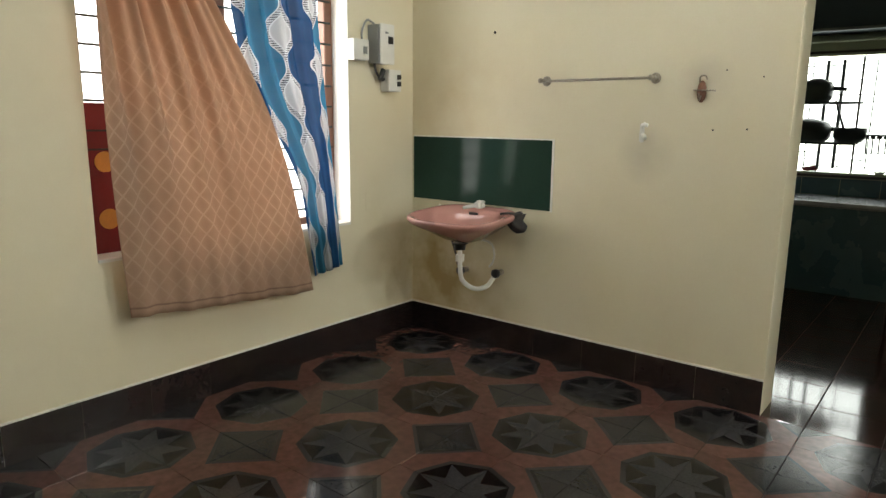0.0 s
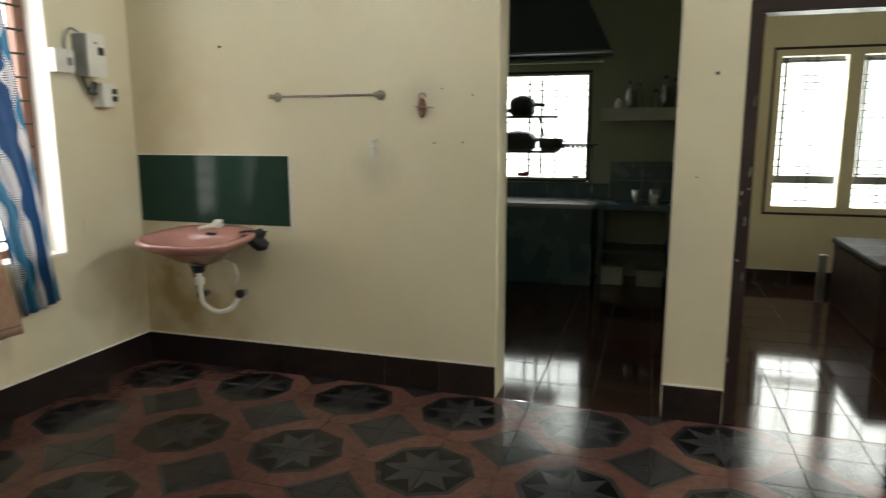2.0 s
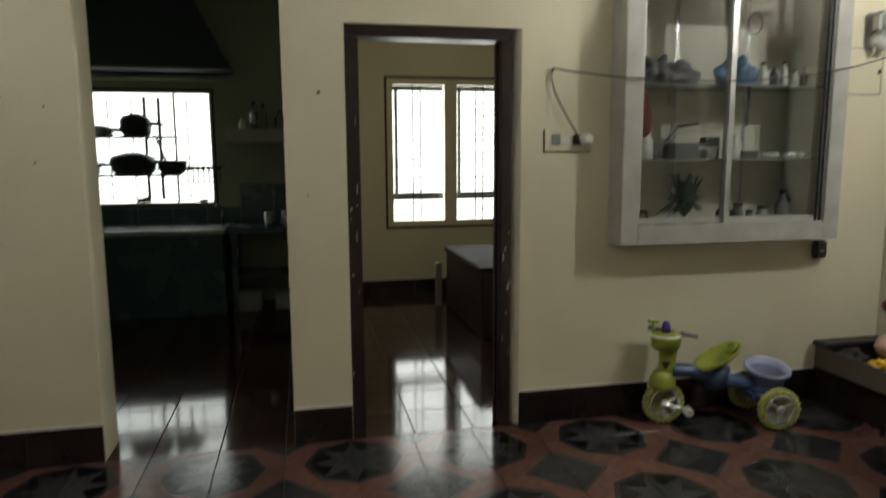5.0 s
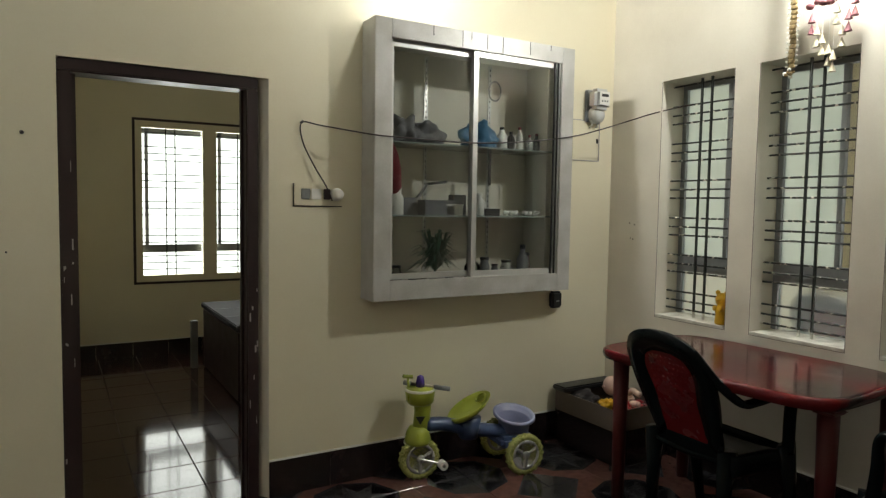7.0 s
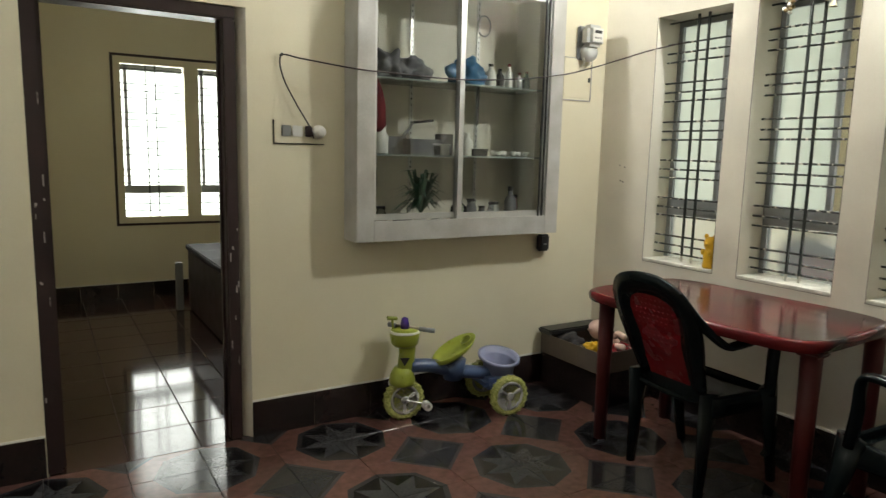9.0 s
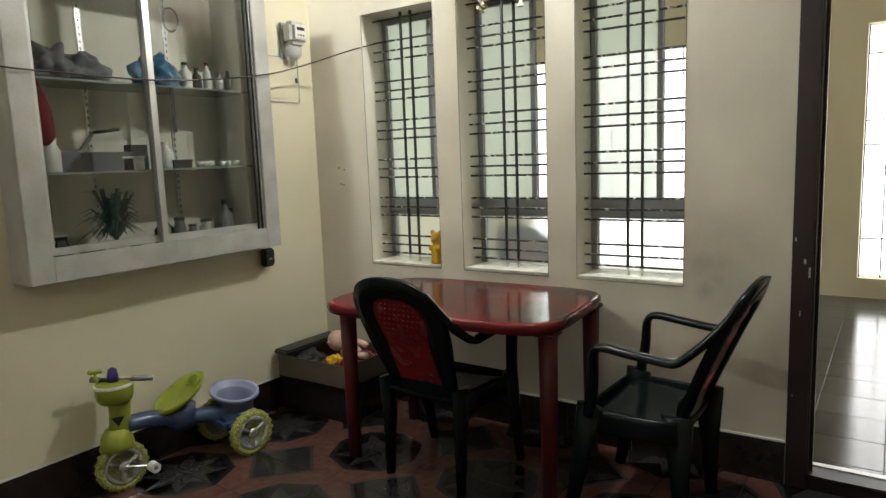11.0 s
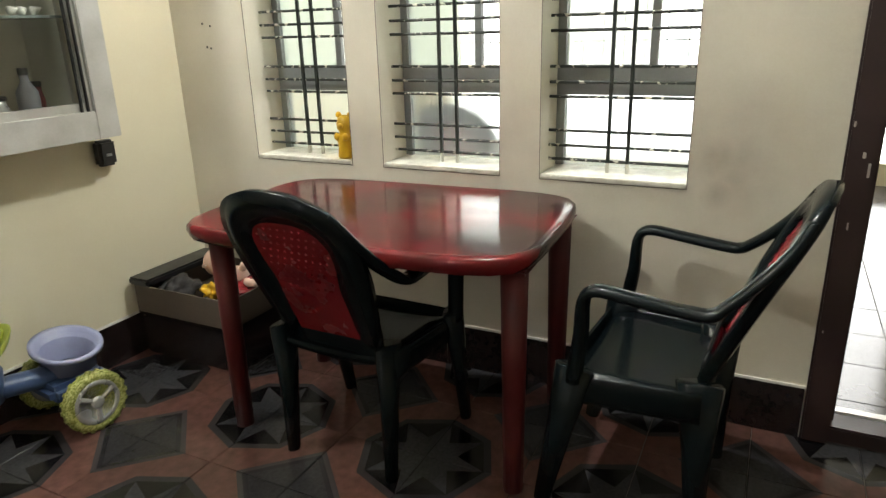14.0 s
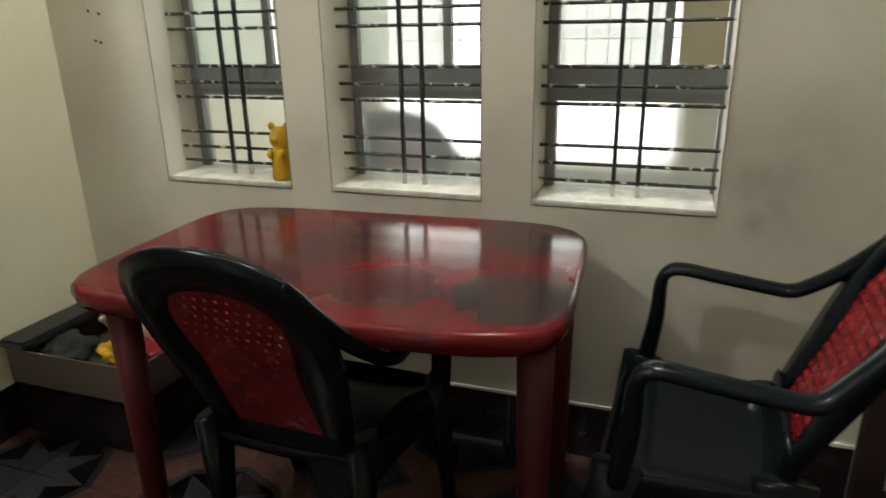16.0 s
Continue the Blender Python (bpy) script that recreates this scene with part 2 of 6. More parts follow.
def brown_cloth(n, l):
    """Peach-brown curtain with a woven lattice of diamonds in its middle and a stitched hem."""
    k = lambda op, *a: calc(n, l, op, *a)
    u, v, both = cloth_uv(n, l)
    s, d = k("ADD", u, k("MULTIPLY", v, 1.05)), k("SUBTRACT", u, k("MULTIPLY", v, 1.05))
    g = k("MINIMUM", k("PINGPONG", s, 0.046), k("PINGPONG", d, 0.046))
    line = k("LESS_THAN", g, 0.006)
    core = k("GREATER_THAN", g, 0.021)
    tex, weave = n.new("ShaderNodeTexNoise"), n.new("ShaderNodeTexNoise")
    tex.inputs["Scale"].default_value, weave.inputs["Scale"].default_value = 3.2, 260
    l.new(both, tex.inputs["Vector"]), l.new(both, weave.inputs["Vector"])
    base = mixc(n, l, k("ADD", k("MULTIPLY", tex.outputs[0], 0.6), k("MULTIPLY", weave.outputs[0], 0.4)), (0.36, 0.235, 0.165), (0.58, 0.410, 0.300))
    fade = k("MULTIPLY", k("SUBTRACT", v, 0.45), k("SUBTRACT", 1.75, v))
    band = k("MULTIPLY", k("MAXIMUM", fade, 0.0), k("MULTIPLY", tex.outputs[0], 1.5))
    c = mixc(n, l, k("MULTIPLY", line, band), base, (0.76, 0.58, 0.45))
    c = mixc(n, l, k("MULTIPLY", k("MULTIPLY", core, band), 0.25), c, (0.30, 0.20, 0.16))
    hem = k("MULTIPLY", k("GREATER_THAN", v, 1.655), k("LESS_THAN", v, 1.664))
    return mixc(n, l, k("MULTIPLY", hem, 0.6), c, (0.20, 0.13, 0.10))


def blue_cloth(n, l):
    """Blue printed curtain: chains of small rings round white ogee fields, navy and teal between."""
    k = lambda op, *a: calc(n, l, op, *a)
    u, v, both = cloth_uv(n, l)
    bend = n.new("ShaderNodeTexNoise")
    bend.inputs["Scale"].default_value = 2.6
    l.new(both, bend.inputs["Vector"])
    u = k("ADD", k("MULTIPLY", u, 0.42), k("MULTIPLY", bend.outputs[0], 0.10))
    col = k("FLOORED_MODULO", u, 0.21)
    odd = k("GREATER_THAN", k("FLOORED_MODULO", u, 0.42), 0.21)
    shift = k("MULTIPLY", odd, 0.15)
    w = k("ADD", 0.023, k("MULTIPLY", k("COSINE", k("MULTIPLY", k("ADD", v, shift), 2 * math.pi / 0.30)), 0.026))
    d = k("ABSOLUTE", k("SUBTRACT", col, 0.105))
    inner = k("LESS_THAN", d, w)
    ring = k("ABSOLUTE", k("SUBTRACT", d, w))
    chain = k("LESS_THAN", ring, 0.013)
    tex = n.new("ShaderNodeTexNoise")
    tex.inputs["Scale"].default_value, tex.inputs["Detail"].default_value = 6, 4
    l.new(both, tex.inputs["Vector"])
    out1 = mixc(n, l, tex.outputs[0], (0.014, 0.055, 0.14), (0.03, 0.11, 0.25))
    out2 = mixc(n, l, tex.outputs[0], (0.030, 0.15, 0.25), (0.06, 0.24, 0.37))
    side = k("GREATER_THAN", k("FLOORED_MODULO", k("ADD", u, 0.105), 0.42), 0.21)
    field = mixc(n, l, side, out1, out2)
    field = mixc(n, l, inner, field, (0.48, 0.48, 0.49))
    c = mixc(n, l, chain, field, (0.66, 0.67, 0.68))
    link = k("MULTIPLY", k("LESS_THAN", k("ABSOLUTE", k("SUBTRACT", k("PINGPONG", v, 0.011), 0.0055)), 0.0026), k("LESS_THAN", ring, 0.009))
    return mixc(n, l, k("MULTIPLY", chain, link), c, (0.012, 0.02, 0.06))


def red_plastic(n_seed, base, stain, rough=0.3):
    return mat("moulded_plastic", base, rough, vary=0.1, scale=n_seed, fine=60, bump=0.05, dark=stain, blotch=0.25)


CREAM = mat("cream_wall_paint", (0.715, 0.665, 0.505), 0.7, vary=0.06, scale=1.3, fine=160, bump=0.15, dark=(0.66, 0.595, 0.43), stains=(((-0.42, 5.03, 0.42), 0.55, (0.36, 0.27, 0.12), 1.1), ((-0.35, 5.03, 1.50), 0.55, (0.52, 0.41, 0.24), 0.5), ((0.86, 5.03, 1.20), 0.16, (0.45, 0.41, 0.33), 0.5), ((1.13, 5.03, 1.55), 0.14, (0.45, 0.40, 0.33), 0.5), ((0.0, 5.03, 0.2), 0.3, (0.45, 0.36, 0.2), 0.4), ((-0.68, 4.7, 0.88), 0.25, (0.55, 0.5, 0.33), 0.4), ((2.2, 5.03, 0.9), 0.5, (0.6, 0.54, 0.42), 0.4)))
PALE = mat("pale_wall_paint", (0.69, 0.645, 0.545), 0.65, vary=0.07, scale=2.4, fine=150, bump=0.14, dark=(0.55, 0.505, 0.42), stains=(((5.57, 2.85, 0.85), 0.30, (0.33, 0.29, 0.24), 0.6), ((5.57, 3.50, 0.90), 0.18, (0.40, 0.36, 0.3), 0.5), ((5.57, 4.10, 0.88), 0.16, (0.40, 0.36, 0.3), 0.5), ((5.57, 2.7, 0.45), 0.35, (0.42, 0.37, 0.3), 0.5), ((5.57, 3.0, 0.3), 0.4, (0.42, 0.37, 0.3), 0.4), ((5.571, 2.905, 0.875), 0.065, (0.24, 0.20, 0.16), 0.55), ((5.571, 2.885, 0.755), 0.050, (0.22, 0.18, 0.15), 0.5)))
WHITE = mat("white_enamel_paint", (0.80, 0.79, 0.74), 0.45, vary=0.05, scale=9, fine=80, bump=0.06, dark=(0.70, 0.68, 0.62))
SILLP = mat("dusty_sill_paint", (0.66, 0.64, 0.56), 0.6, vary=0.10, scale=14, fine=90, bump=0.12, dark=(0.36, 0.33, 0.27), blotch=0.34, centre=0.42)
CEIL = mat("ceiling_whitewash", (0.80, 0.79, 0.75), 0.9, vary=0.04, scale=2)
OLIVE = mat("kitchen_wall_paint", (0.36, 0.38, 0.27), 0.7, vary=0.08, scale=2)
HOODP = mat("dark_blue_grey_hood_paint", (0.032, 0.048, 0.060), 0.6, vary=0.1, scale=4)
TEAL = mat("kitchen_dado_tile", (0.045, 0.095, 0.115), 0.25, vary=0.12, scale=4, random_obj=0.12)
STAR = star_tile()
PLAIN = mat("brown_floor_tile", (0.037, 0.016, 0.0125), 0.085, vary=0.15, scale=3, fine=60, bump=0.02, random_obj=0.10, dark=(0.032, 0.0145, 0.012), spec=0.26)
SKIRT = mat("dark_skirting_tile", (0.022, 0.013, 0.012), 0.22, vary=0.2, scale=7, fine=50, bump=0.05, dark=(0.012, 0.010, 0.011), random_obj=0.3)
SLATE = mat("grey_patterned_tile", (0.055, 0.055, 0.058), 0.14, vary=0.2, scale=5, fine=50, bump=0.05, dark=(0.025, 0.025, 0.028), random_obj=0.2)
GROUT = mat("grout", (0.12, 0.10, 0.09), 0.9, vary=0.1, scale=12)
FRAME = mat("worn_brown_door_frame", (0.029, 0.013, 0.013), 0.4, vary=0.15, scale=9, fine=90, bump=0.2, dark=(0.018, 0.009, 0.010))
CHIP = mat("bare_chipped_wood", (0.45, 0.42, 0.40), 0.8, vary=0.15, scale=30)
IRON = mat("dark_painted_iron", (0.022, 0.028, 0.024), 0.4, metal=0.2, vary=0.15, scale=14, fine=90, bump=0.1)
PEEL = mat("peeling_black_paint", (0.020, 0.024, 0.021), 0.45, vary=0.1, scale=38, fine=90, bump=0.2, dark=(0.55, 0.52, 0.45), blotch=0.03, centre=0.41)
GREYMET = mat("grey_aluminium_frame", (0.27, 0.28, 0.28), 0.42, metal=0.3, vary=0.1, scale=8)
ALU = mat("aluminium", (0.62, 0.62, 0.60), 0.35, metal=0.75, vary=0.08, scale=10, fine=70, bump=0.05, dark=(0.50, 0.50, 0.48))
ALUDIRT = mat("stained_cabinet_laminate", (0.50, 0.495, 0.475), 0.38, metal=0.25, vary=0.08, scale=7, dark=(0.40, 0.385, 0.355), blotch=0.3)
CABACK = mat("cream_cabinet_back", (0.68, 0.65, 0.55), 0.6, vary=0.06, scale=3)
GLASS = glass("clear_glass")
CABGLASS = glass("hazy_cabinet_glass", (0.94, 0.95, 0.93), rough=0.05)
FROST = frosted("frosted_glass", (0.94, 0.97, 0.95))
FROST2 = translucent("frosted_upper_glass", (0.72, 0.80, 0.72), 0.85, see=0.40)
GREENGLASS = mat("green_glass_panel", (0.022, 0.050, 0.037), 0.10, vary=0.1, scale=3, bump=0.0, spec=0.08)
PINK = mat("pink_ceramic", (0.47, 0.235, 0.205), 0.12, vary=0.06, scale=6, bump=0.02, coat=0.35)
PVC = mat("white_pvc", (0.74, 0.73, 0.68), 0.4, vary=0.06, scale=12, bump=0.03)
BLACKP = mat("black_plastic", (0.012, 0.012, 0.013), 0.35, vary=0.1, scale=20)
STEEL = mat("tarnished_steel", (0.42, 0.39, 0.34), 0.35, metal=0.9, vary=0.2, scale=30, dark=(0.20, 0.16, 0.12))
CHAIRG = mat("black_green_chair_plastic", (0.005, 0.008, 0.009), 0.17, vary=0.05, scale=5, fine=140, bump=0.02, spec=0.13)
CHAIRR = mat("red_chair_panel", (0.17, 0.008, 0.012), 0.25, vary=0.06, scale=9, fine=120, bump=0.05)
WORN = (0.030, 0.019, 0.018)
TABLE = mat("worn_red_plastic", (0.105, 0.009, 0.011), 0.13, vary=0.08, scale=4.0, fine=70, bump=0.02, dark=(0.055, 0.011, 0.011), blotch=0.22, centre=0.48, spec=0.16, stains=(((5.00, 3.35, 0.738), 0.17, WORN, 1.9, 0.95), ((5.40, 3.38, 0.738), 0.21, WORN, 1.7, 0.85), ((5.28, 3.79, 0.738), 0.26, WORN, 1.3, 0.65), ((5.06, 3.95, 0.738), 0.24, WORN, 1.2, 0.6), ((4.98, 3.62, 0.738), 0.17, WORN, 1.4, 0.6), ((5.33, 4.15, 0.738), 0.16, WORN, 1.3, 0.5)))
TABLEG = mat("red_table_leg", (0.080, 0.0095, 0.010), 0.42, spec=0.3, vary=0.12, scale=9, bump=0.04)
CARD = mat("corrugated_cardboard", (0.095, 0.072, 0.054), 0.85, vary=0.12, scale=7, fine=90, bump=0.15)
LIME = mat("lime_green_plastic", (0.29, 0.33, 0.04), 0.28, vary=0.06, scale=12, bump=0.03)
LIMED = mat("glitter_tyre_plastic", (0.44, 0.45, 0.16), 0.2, vary=0.3, scale=150, fine=260, bump=0.5, dark=(0.20, 0.22, 0.05), blotch=0.12)
BLUEP = mat("dark_blue_plastic", (0.045, 0.075, 0.16), 0.3, vary=0.08, scale=14)
LILAC = mat("pale_lilac_plastic", (0.28, 0.30, 0.45), 0.35, vary=0.06, scale=14)
PURPLE = mat("purple_translucent_cap", (0.07, 0.035, 0.25), 0.15, vary=0.05, scale=14)
WHEELIN = mat("pale_green_wheel_disc", (0.20, 0.21, 0.13), 0.4, vary=0.1, scale=14)
SILVER = mat("silver_plastic", (0.60, 0.60, 0.58), 0.25, metal=0.6, vary=0.08, scale=14)
YELLOW = mat("yellow_plastic", (0.62, 0.36, 0.015), 0.3, vary=0.06, scale=14, bump=0.03)
SKIN = mat("doll_vinyl", (0.60, 0.41, 0.33), 0.45, vary=0.04, scale=14)
BROWNCLOTH = translucent("brown_curtain_cloth", (0.4, 0.22, 0.11), 0.36, brown_cloth)
BLUECLOTH = translucent("blue_curtain_cloth", (0.05, 0.2, 0.4), 0.40, blue_cloth, see=0.09)
REDCLOTH = mat("dark_red_cloth", (0.17, 0.012, 0.016), 0.8, vary=0.1, scale=10)
GOLD = mat("gold_print", (0.55, 0.25, 0.04), 0.5, vary=0.1, scale=20)
DARKCLOTH = mat("dark_cloth", (0.03, 0.026, 0.026), 0.9, vary=0.1, scale=14)
GREYCLOTH = mat("grey_cloth", (0.16, 0.16, 0.17), 0.9, vary=0.1, scale=14)
BLUEBAG = mat("blue_plastic_bag", (0.05, 0.16, 0.30), 0.35, vary=0.15, scale=20)
SHELFG = mat("shelf_glass", (0.30, 0.34, 0.31), 0.15, vary=0.05, scale=5, bump=0)
LEAF = mat("plastic_leaf", (0.02, 0.09, 0.05), 0.4, vary=0.2, scale=30)
STEELPOT = mat("kitchen_steel", (0.45, 0.46, 0.46), 0.25, metal=0.9, vary=0.1, scale=10)
DAYBACK = glow("daylight_backdrop", (0.93, 1.0, 0.90), 3.2)
DAYBACK2 = glow("daylight_backdrop_bright", (1.0, 0.99, 0.96), 3.4)


# ---- mesh helpers ----
def part(name, bm, material, parent=None, label="", smooth=False, bevel=0.0):
    if bevel:
        bmesh.ops.bevel(bm, geom=[e for e in bm.edges if e.is_manifold and e.calc_face_angle(0) > 0.6], offset=bevel, segments=2, affect="EDGES")
    me = bpy.data.meshes.new(name)
    bmesh.ops.recalc_face_normals(bm, faces=bm.faces)
    bm.to_mesh(me)
    bm.free()
    me.materials.append(material)
    for p in me.polygons:
        p.use_smooth = smooth
    ob = new(name, me)
    if parent is not None:
        ob.parent = parent
    if label:
        ob["label"] = label
    return ob


def thing(name, place, label, category, group="", rz=0.0, kind=""):
    e = new(name)
    e.empty_display_size = 0.05
    e.matrix_world = pose(*place, 0, 0, rz)
    return tagged(e, label, category, group, kind)


def setting(name, ob, label, category):
    ob.name = name
    return tagged(ob, label, category, kind="structure")


def box(bm, x0, x1, y0, y1, z0, z1):
    g = bmesh.ops.create_cube(bm, size=1)["verts"]
    bmesh.ops.transform(bm, verts=g, matrix=Matrix.Translation(((x0 + x1) / 2, (y0 + y1) / 2, (z0 + z1) / 2)) @ Matrix.Diagonal((x1 - x0, y1 - y0, z1 - z0, 1)))
    return g


def bm_box(*a):
    bm = bmesh.new()
    box(bm, *a)
    return bm


def rod(bm, a, b, r, r2=None, seg=12):
    a, b = Vector(a), Vector(b)
    g = bmesh.ops.create_cone(bm, cap_ends=True, segments=seg, radius1=r, radius2=r if r2 is None else r2, depth=(b - a).length)["verts"]
    bmesh.ops.transform(bm, verts=g, matrix=Matrix.Translation((a + b) / 2) @ (b - a).to_track_quat("Z", "Y").to_matrix().to_4x4())
    return g


def bm_rod(*a, **k):
    bm = bmesh.new()
    rod(bm, *a, **k)
    return bm


def smooth_path(pts, n=6):
    """Catmull-Rom through the points."""
    p = [Vector(q) for q in pts]
    p = [p[0] * 2 - p[1], *p, p[-1] * 2 - p[-2]]
    out = []
    for i in range(1, len(p) - 2):
        for j in range(n):
            t = j / n
            a, b, c, d = p[i - 1:i + 3]
            out.append(0.5 * ((2 * b) + (c - a) * t + (2 * a - 5 * b + 4 * c - d) * t * t + (3 * b - a - 3 * c + d) * t ** 3))
    return out + [p[-2]]


def sweep(bm, pts, w, h=None, side=None, seg=10, closed=False):
    """A band or tube along pts with an elliptic section w by h (numbers or lists); side: the direction of w."""
    h = w if h is None else h
    n = len(pts)
    rings = []
    for i, p in enumerate(pts):
        a, b = (pts[i - 1], pts[(i + 1) % n]) if closed else (pts[max(i - 1, 0)], pts[min(i + 1, n - 1)])
        t = (Vector(b) - Vector(a)).normalized()
        s = Vector(side) if side else (Vector((0, 0, 1)) if abs(t.z) < 0.9 else Vector((1, 0, 0)))
        s = (s - t * s.dot(t)).normalized()
        q = t.cross(s)
        ww, hh = (w[i] if isinstance(w, (list, tuple)) else w), (h[i] if isinstance(h, (list, tuple)) else h)
        rings.append([bm.verts.new(Vector(p) + s * (ww / 2 * math.cos(2 * math.pi * k / seg)) + q * (hh / 2 * math.sin(2 * math.pi * k / seg))) for k in range(seg)])
    for i in range(n if closed else n - 1):
        r1, r2 = rings[i], rings[(i + 1) % n]
        for k in range(seg):
            bm.faces.new((r1[k], r1[(k + 1) % seg], r2[(k + 1) % seg], r2[k]))
    if not closed:
        bm.faces.new(rings[0][::-1]), bm.faces.new(rings[-1])


def bm_sweep(*a, **k):
    bm = bmesh.new()
    sweep(bm, *a, **k)
    return bm


def lathe(bm, profile, centre=(0, 0, 0), seg=20, m=None):
    """Rings of (radius, z) turned about z; m: a matrix laid on it."""
    m = m or Matrix.Translation(centre)
    rings = [[bm.verts.new(m @ Vector((r * math.cos(2 * math.pi * k / seg), r * math.sin(2 * math.pi * k / seg), z))) for k in range(seg)] for r, z in profile]
    for a, b in zip(rings, rings[1:]):
        for k in range(seg):
            bm.faces.new((a[k], a[(k + 1) % seg], b[(k + 1) % seg], b[k]))
    for r, flip in ((rings[0], True), (rings[-1], False)):
        bm.faces.new(r[::-1] if flip else r)


def bm_lathe(*a, **k):
    bm = bmesh.new()
    lathe(bm, *a, **k)
    return bm


def ball(bm, c, rx, ry=None, rz=None, sub=2):
    g = bmesh.ops.create_icosphere(bm, subdivisions=sub, radius=1)["verts"]
    bmesh.ops.transform(bm, verts=g, matrix=Matrix.Translation(c) @ Matrix.Diagonal((rx, ry or rx, rz or rx, 1)))
    return g


def bm_ball(*a, **k):
    bm = bmesh.new()
    ball(bm, *a, **k)
    return bm


def wall_with_holes(bm, axis, p0, p1, a0, a1, z0, z1, holes):
    """A wall between p0 and p1 across axis ('x' or 'y'), from a0 to a1 along, with holes (b0, b1, c0, c1) sorted along."""
    def put(u0, u1, w0, w1):
        if u1 - u0 > 1e-4 and w1 - w0 > 1e-4:
            box(bm, p0, p1, u0, u1, w0, w1) if axis == "x" else box(bm, u0, u1, p0, p1, w0, w1)
    at = a0
    for b0, b1, c0, c1 in holes:
        put(at, b0, z0, z1)
        put(b0, b1, z0, c0)
        put(b0, b1, c1, z1)
        at = b1
    put(at, a1, z0, z1)


# ---- the shell ----
WIN_C = [(2.968, 3.436), (3.580, 4.044), (4.184, 4.644)]
SILL_C, HEAD_C = 0.774, 2.10
D1 = (1.510, 2.343, 2.11)
D2 = (2.618, 3.450, 1.945)
D3 = (1.60, 2.566, 2.06)
WIN_A = (3.015, 4.480, 0.755, 2.15)
CAB = (3.908, 5.124, 0.920, 2.264)
KWIN = (0.40, 1.635, 0.925, 1.945)
BWIN = (3.233, 4.49, 0.668, 2.092)

bm = bmesh.new()
wall_with_holes(bm, "x", XA - 0.25, XA, YD - TH, YB + TH, 0, TOP, [WIN_A])
setting("wall_west", part("wall", bm, CREAM), "cream painted plaster wall with a curtained window", "wall")
bm = bmesh.new()
wall_with_holes(bm, "y", YB, YB + TH, XA, XC, 0, TOP, [(D1[0], D1[1], 0, D1[2]), (D2[0], D2[1], 0, D2[2]), (CAB[0] + 0.05, CAB[1] - 0.05, CAB[2] + 0.05, CAB[3] - 0.05)])
setting("wall_north", part("wall", bm, CREAM), "cream painted plaster wall with two doorways", "wall")
bm = bmesh.new()
wall_with_holes(bm, "x", XC, XC + TH, YD - TH, YB + TH, 0, TOP, [(D3[0], D3[1], 0, D3[2])] + [(a, b, SILL_C, HEAD_C) for a, b in WIN_C])
setting("wall_east", part("wall", bm, PALE), "pale greyish painted wall with three barred windows", "wall")
setting("wall_south", part("wall", bm_box(XA, XC, YD - TH, YD, 0, TOP), CREAM), "plain cream painted plaster wall", "wall")
setting("ceiling", part("ceiling", bm_box(XA - 0.25, XE + 0.2, YD - TH, YR + 0.25, TOP, TOP + 0.15), CEIL), "flat whitewashed concrete ceiling", "ceiling")
floor = setting("floor", part("floor", bm_box(XA, XC, YD, YB, -0.15, -0.006), GROUT), "patterned glazed tile floor with dark star medallions", "floor")
floor_2 = setting("floor_2", part("floor", bm_box(XA, XC, YB, YR, -0.15, -0.006), GROUT), "glossy dark red-brown tile floor of the rooms behind", "floor")
floor_3 = setting("floor_3", part("floor", bm_box(XC, XE, YD, YR, -0.15, -0.006), GROUT), "glossy grey patterned tile floor of the sit-out", "floor")

# kitchen and bedroom behind the north wall
bm = bmesh.new()
wall_with_holes(bm, "y", YR, YR + 0.22, XA, 2.47, 0, TOP, [KWIN])
setting("wall_kitchen_rear", part("wall", bm, OLIVE), "dark olive painted kitchen wall with a barred window", "wall")
setting("wall_kitchen_west", part("wall", bm_box(-0.10, 0.05, YB + TH, YR, 0, TOP), OLIVE), "dark olive painted kitchen wall", "wall")
setting("wall_partition", part("wall", bm_box(2.47, 2.60, YB + TH, YR + 0.22, 0, TOP), CREAM), "cream painted partition wall", "wall")
setting("wall_kitchen_lining", part("wall", bm_box(2.452, 2.47, YB + TH, YR, 0, TOP), OLIVE), "dark olive painted kitchen side wall", "wall")
bm = bmesh.new()
wall_with_holes(bm, "y", YR, YR + 0.22, 2.60, XC, 0, TOP, [BWIN])
setting("wall_bedroom_rear", part("wall", bm, CREAM), "cream painted bedroom wall with a two-light window", "wall")
setting("wall_bedroom_east", part("wall", bm_box(XC - 0.02, XC + TH, YB + TH, YR + 0.22, 0, TOP), CREAM), "cream painted bedroom wall", "wall")

# sit-out beyond the east wall
bm = bmesh.new()
wall_with_holes(bm, "x", XE, XE + 0.2, YD - TH, YR, 0, TOP, [(1.70, 2.50, 0.17, 2.3), (3.1, 5.6, 0.12, 2.3)])
setting("wall_sitout_far", part("wall", bm, CREAM), "pale yellow wall with bright grilled openings", "wall")
setting("wall_sitout_south", part("wall", bm_box(XC + TH, XE, 1.14, 1.34, 0, TOP), CREAM), "pale yellow painted wall", "wall")
setting("wall_sitout_north", part("wall", bm_box(XC + TH, XE, 6.0, 6.2, 0, TOP), CREAM), "pale yellow painted wall", "wall")
setting("ground", part("ground", bm_box(-400, 400, -400, 400, -0.40, -0.30), mat("yard_earth", (0.22, 0.18, 0.12), 0.95, vary=0.2, scale=0.8)), "bare earth yard around the house", "ground")

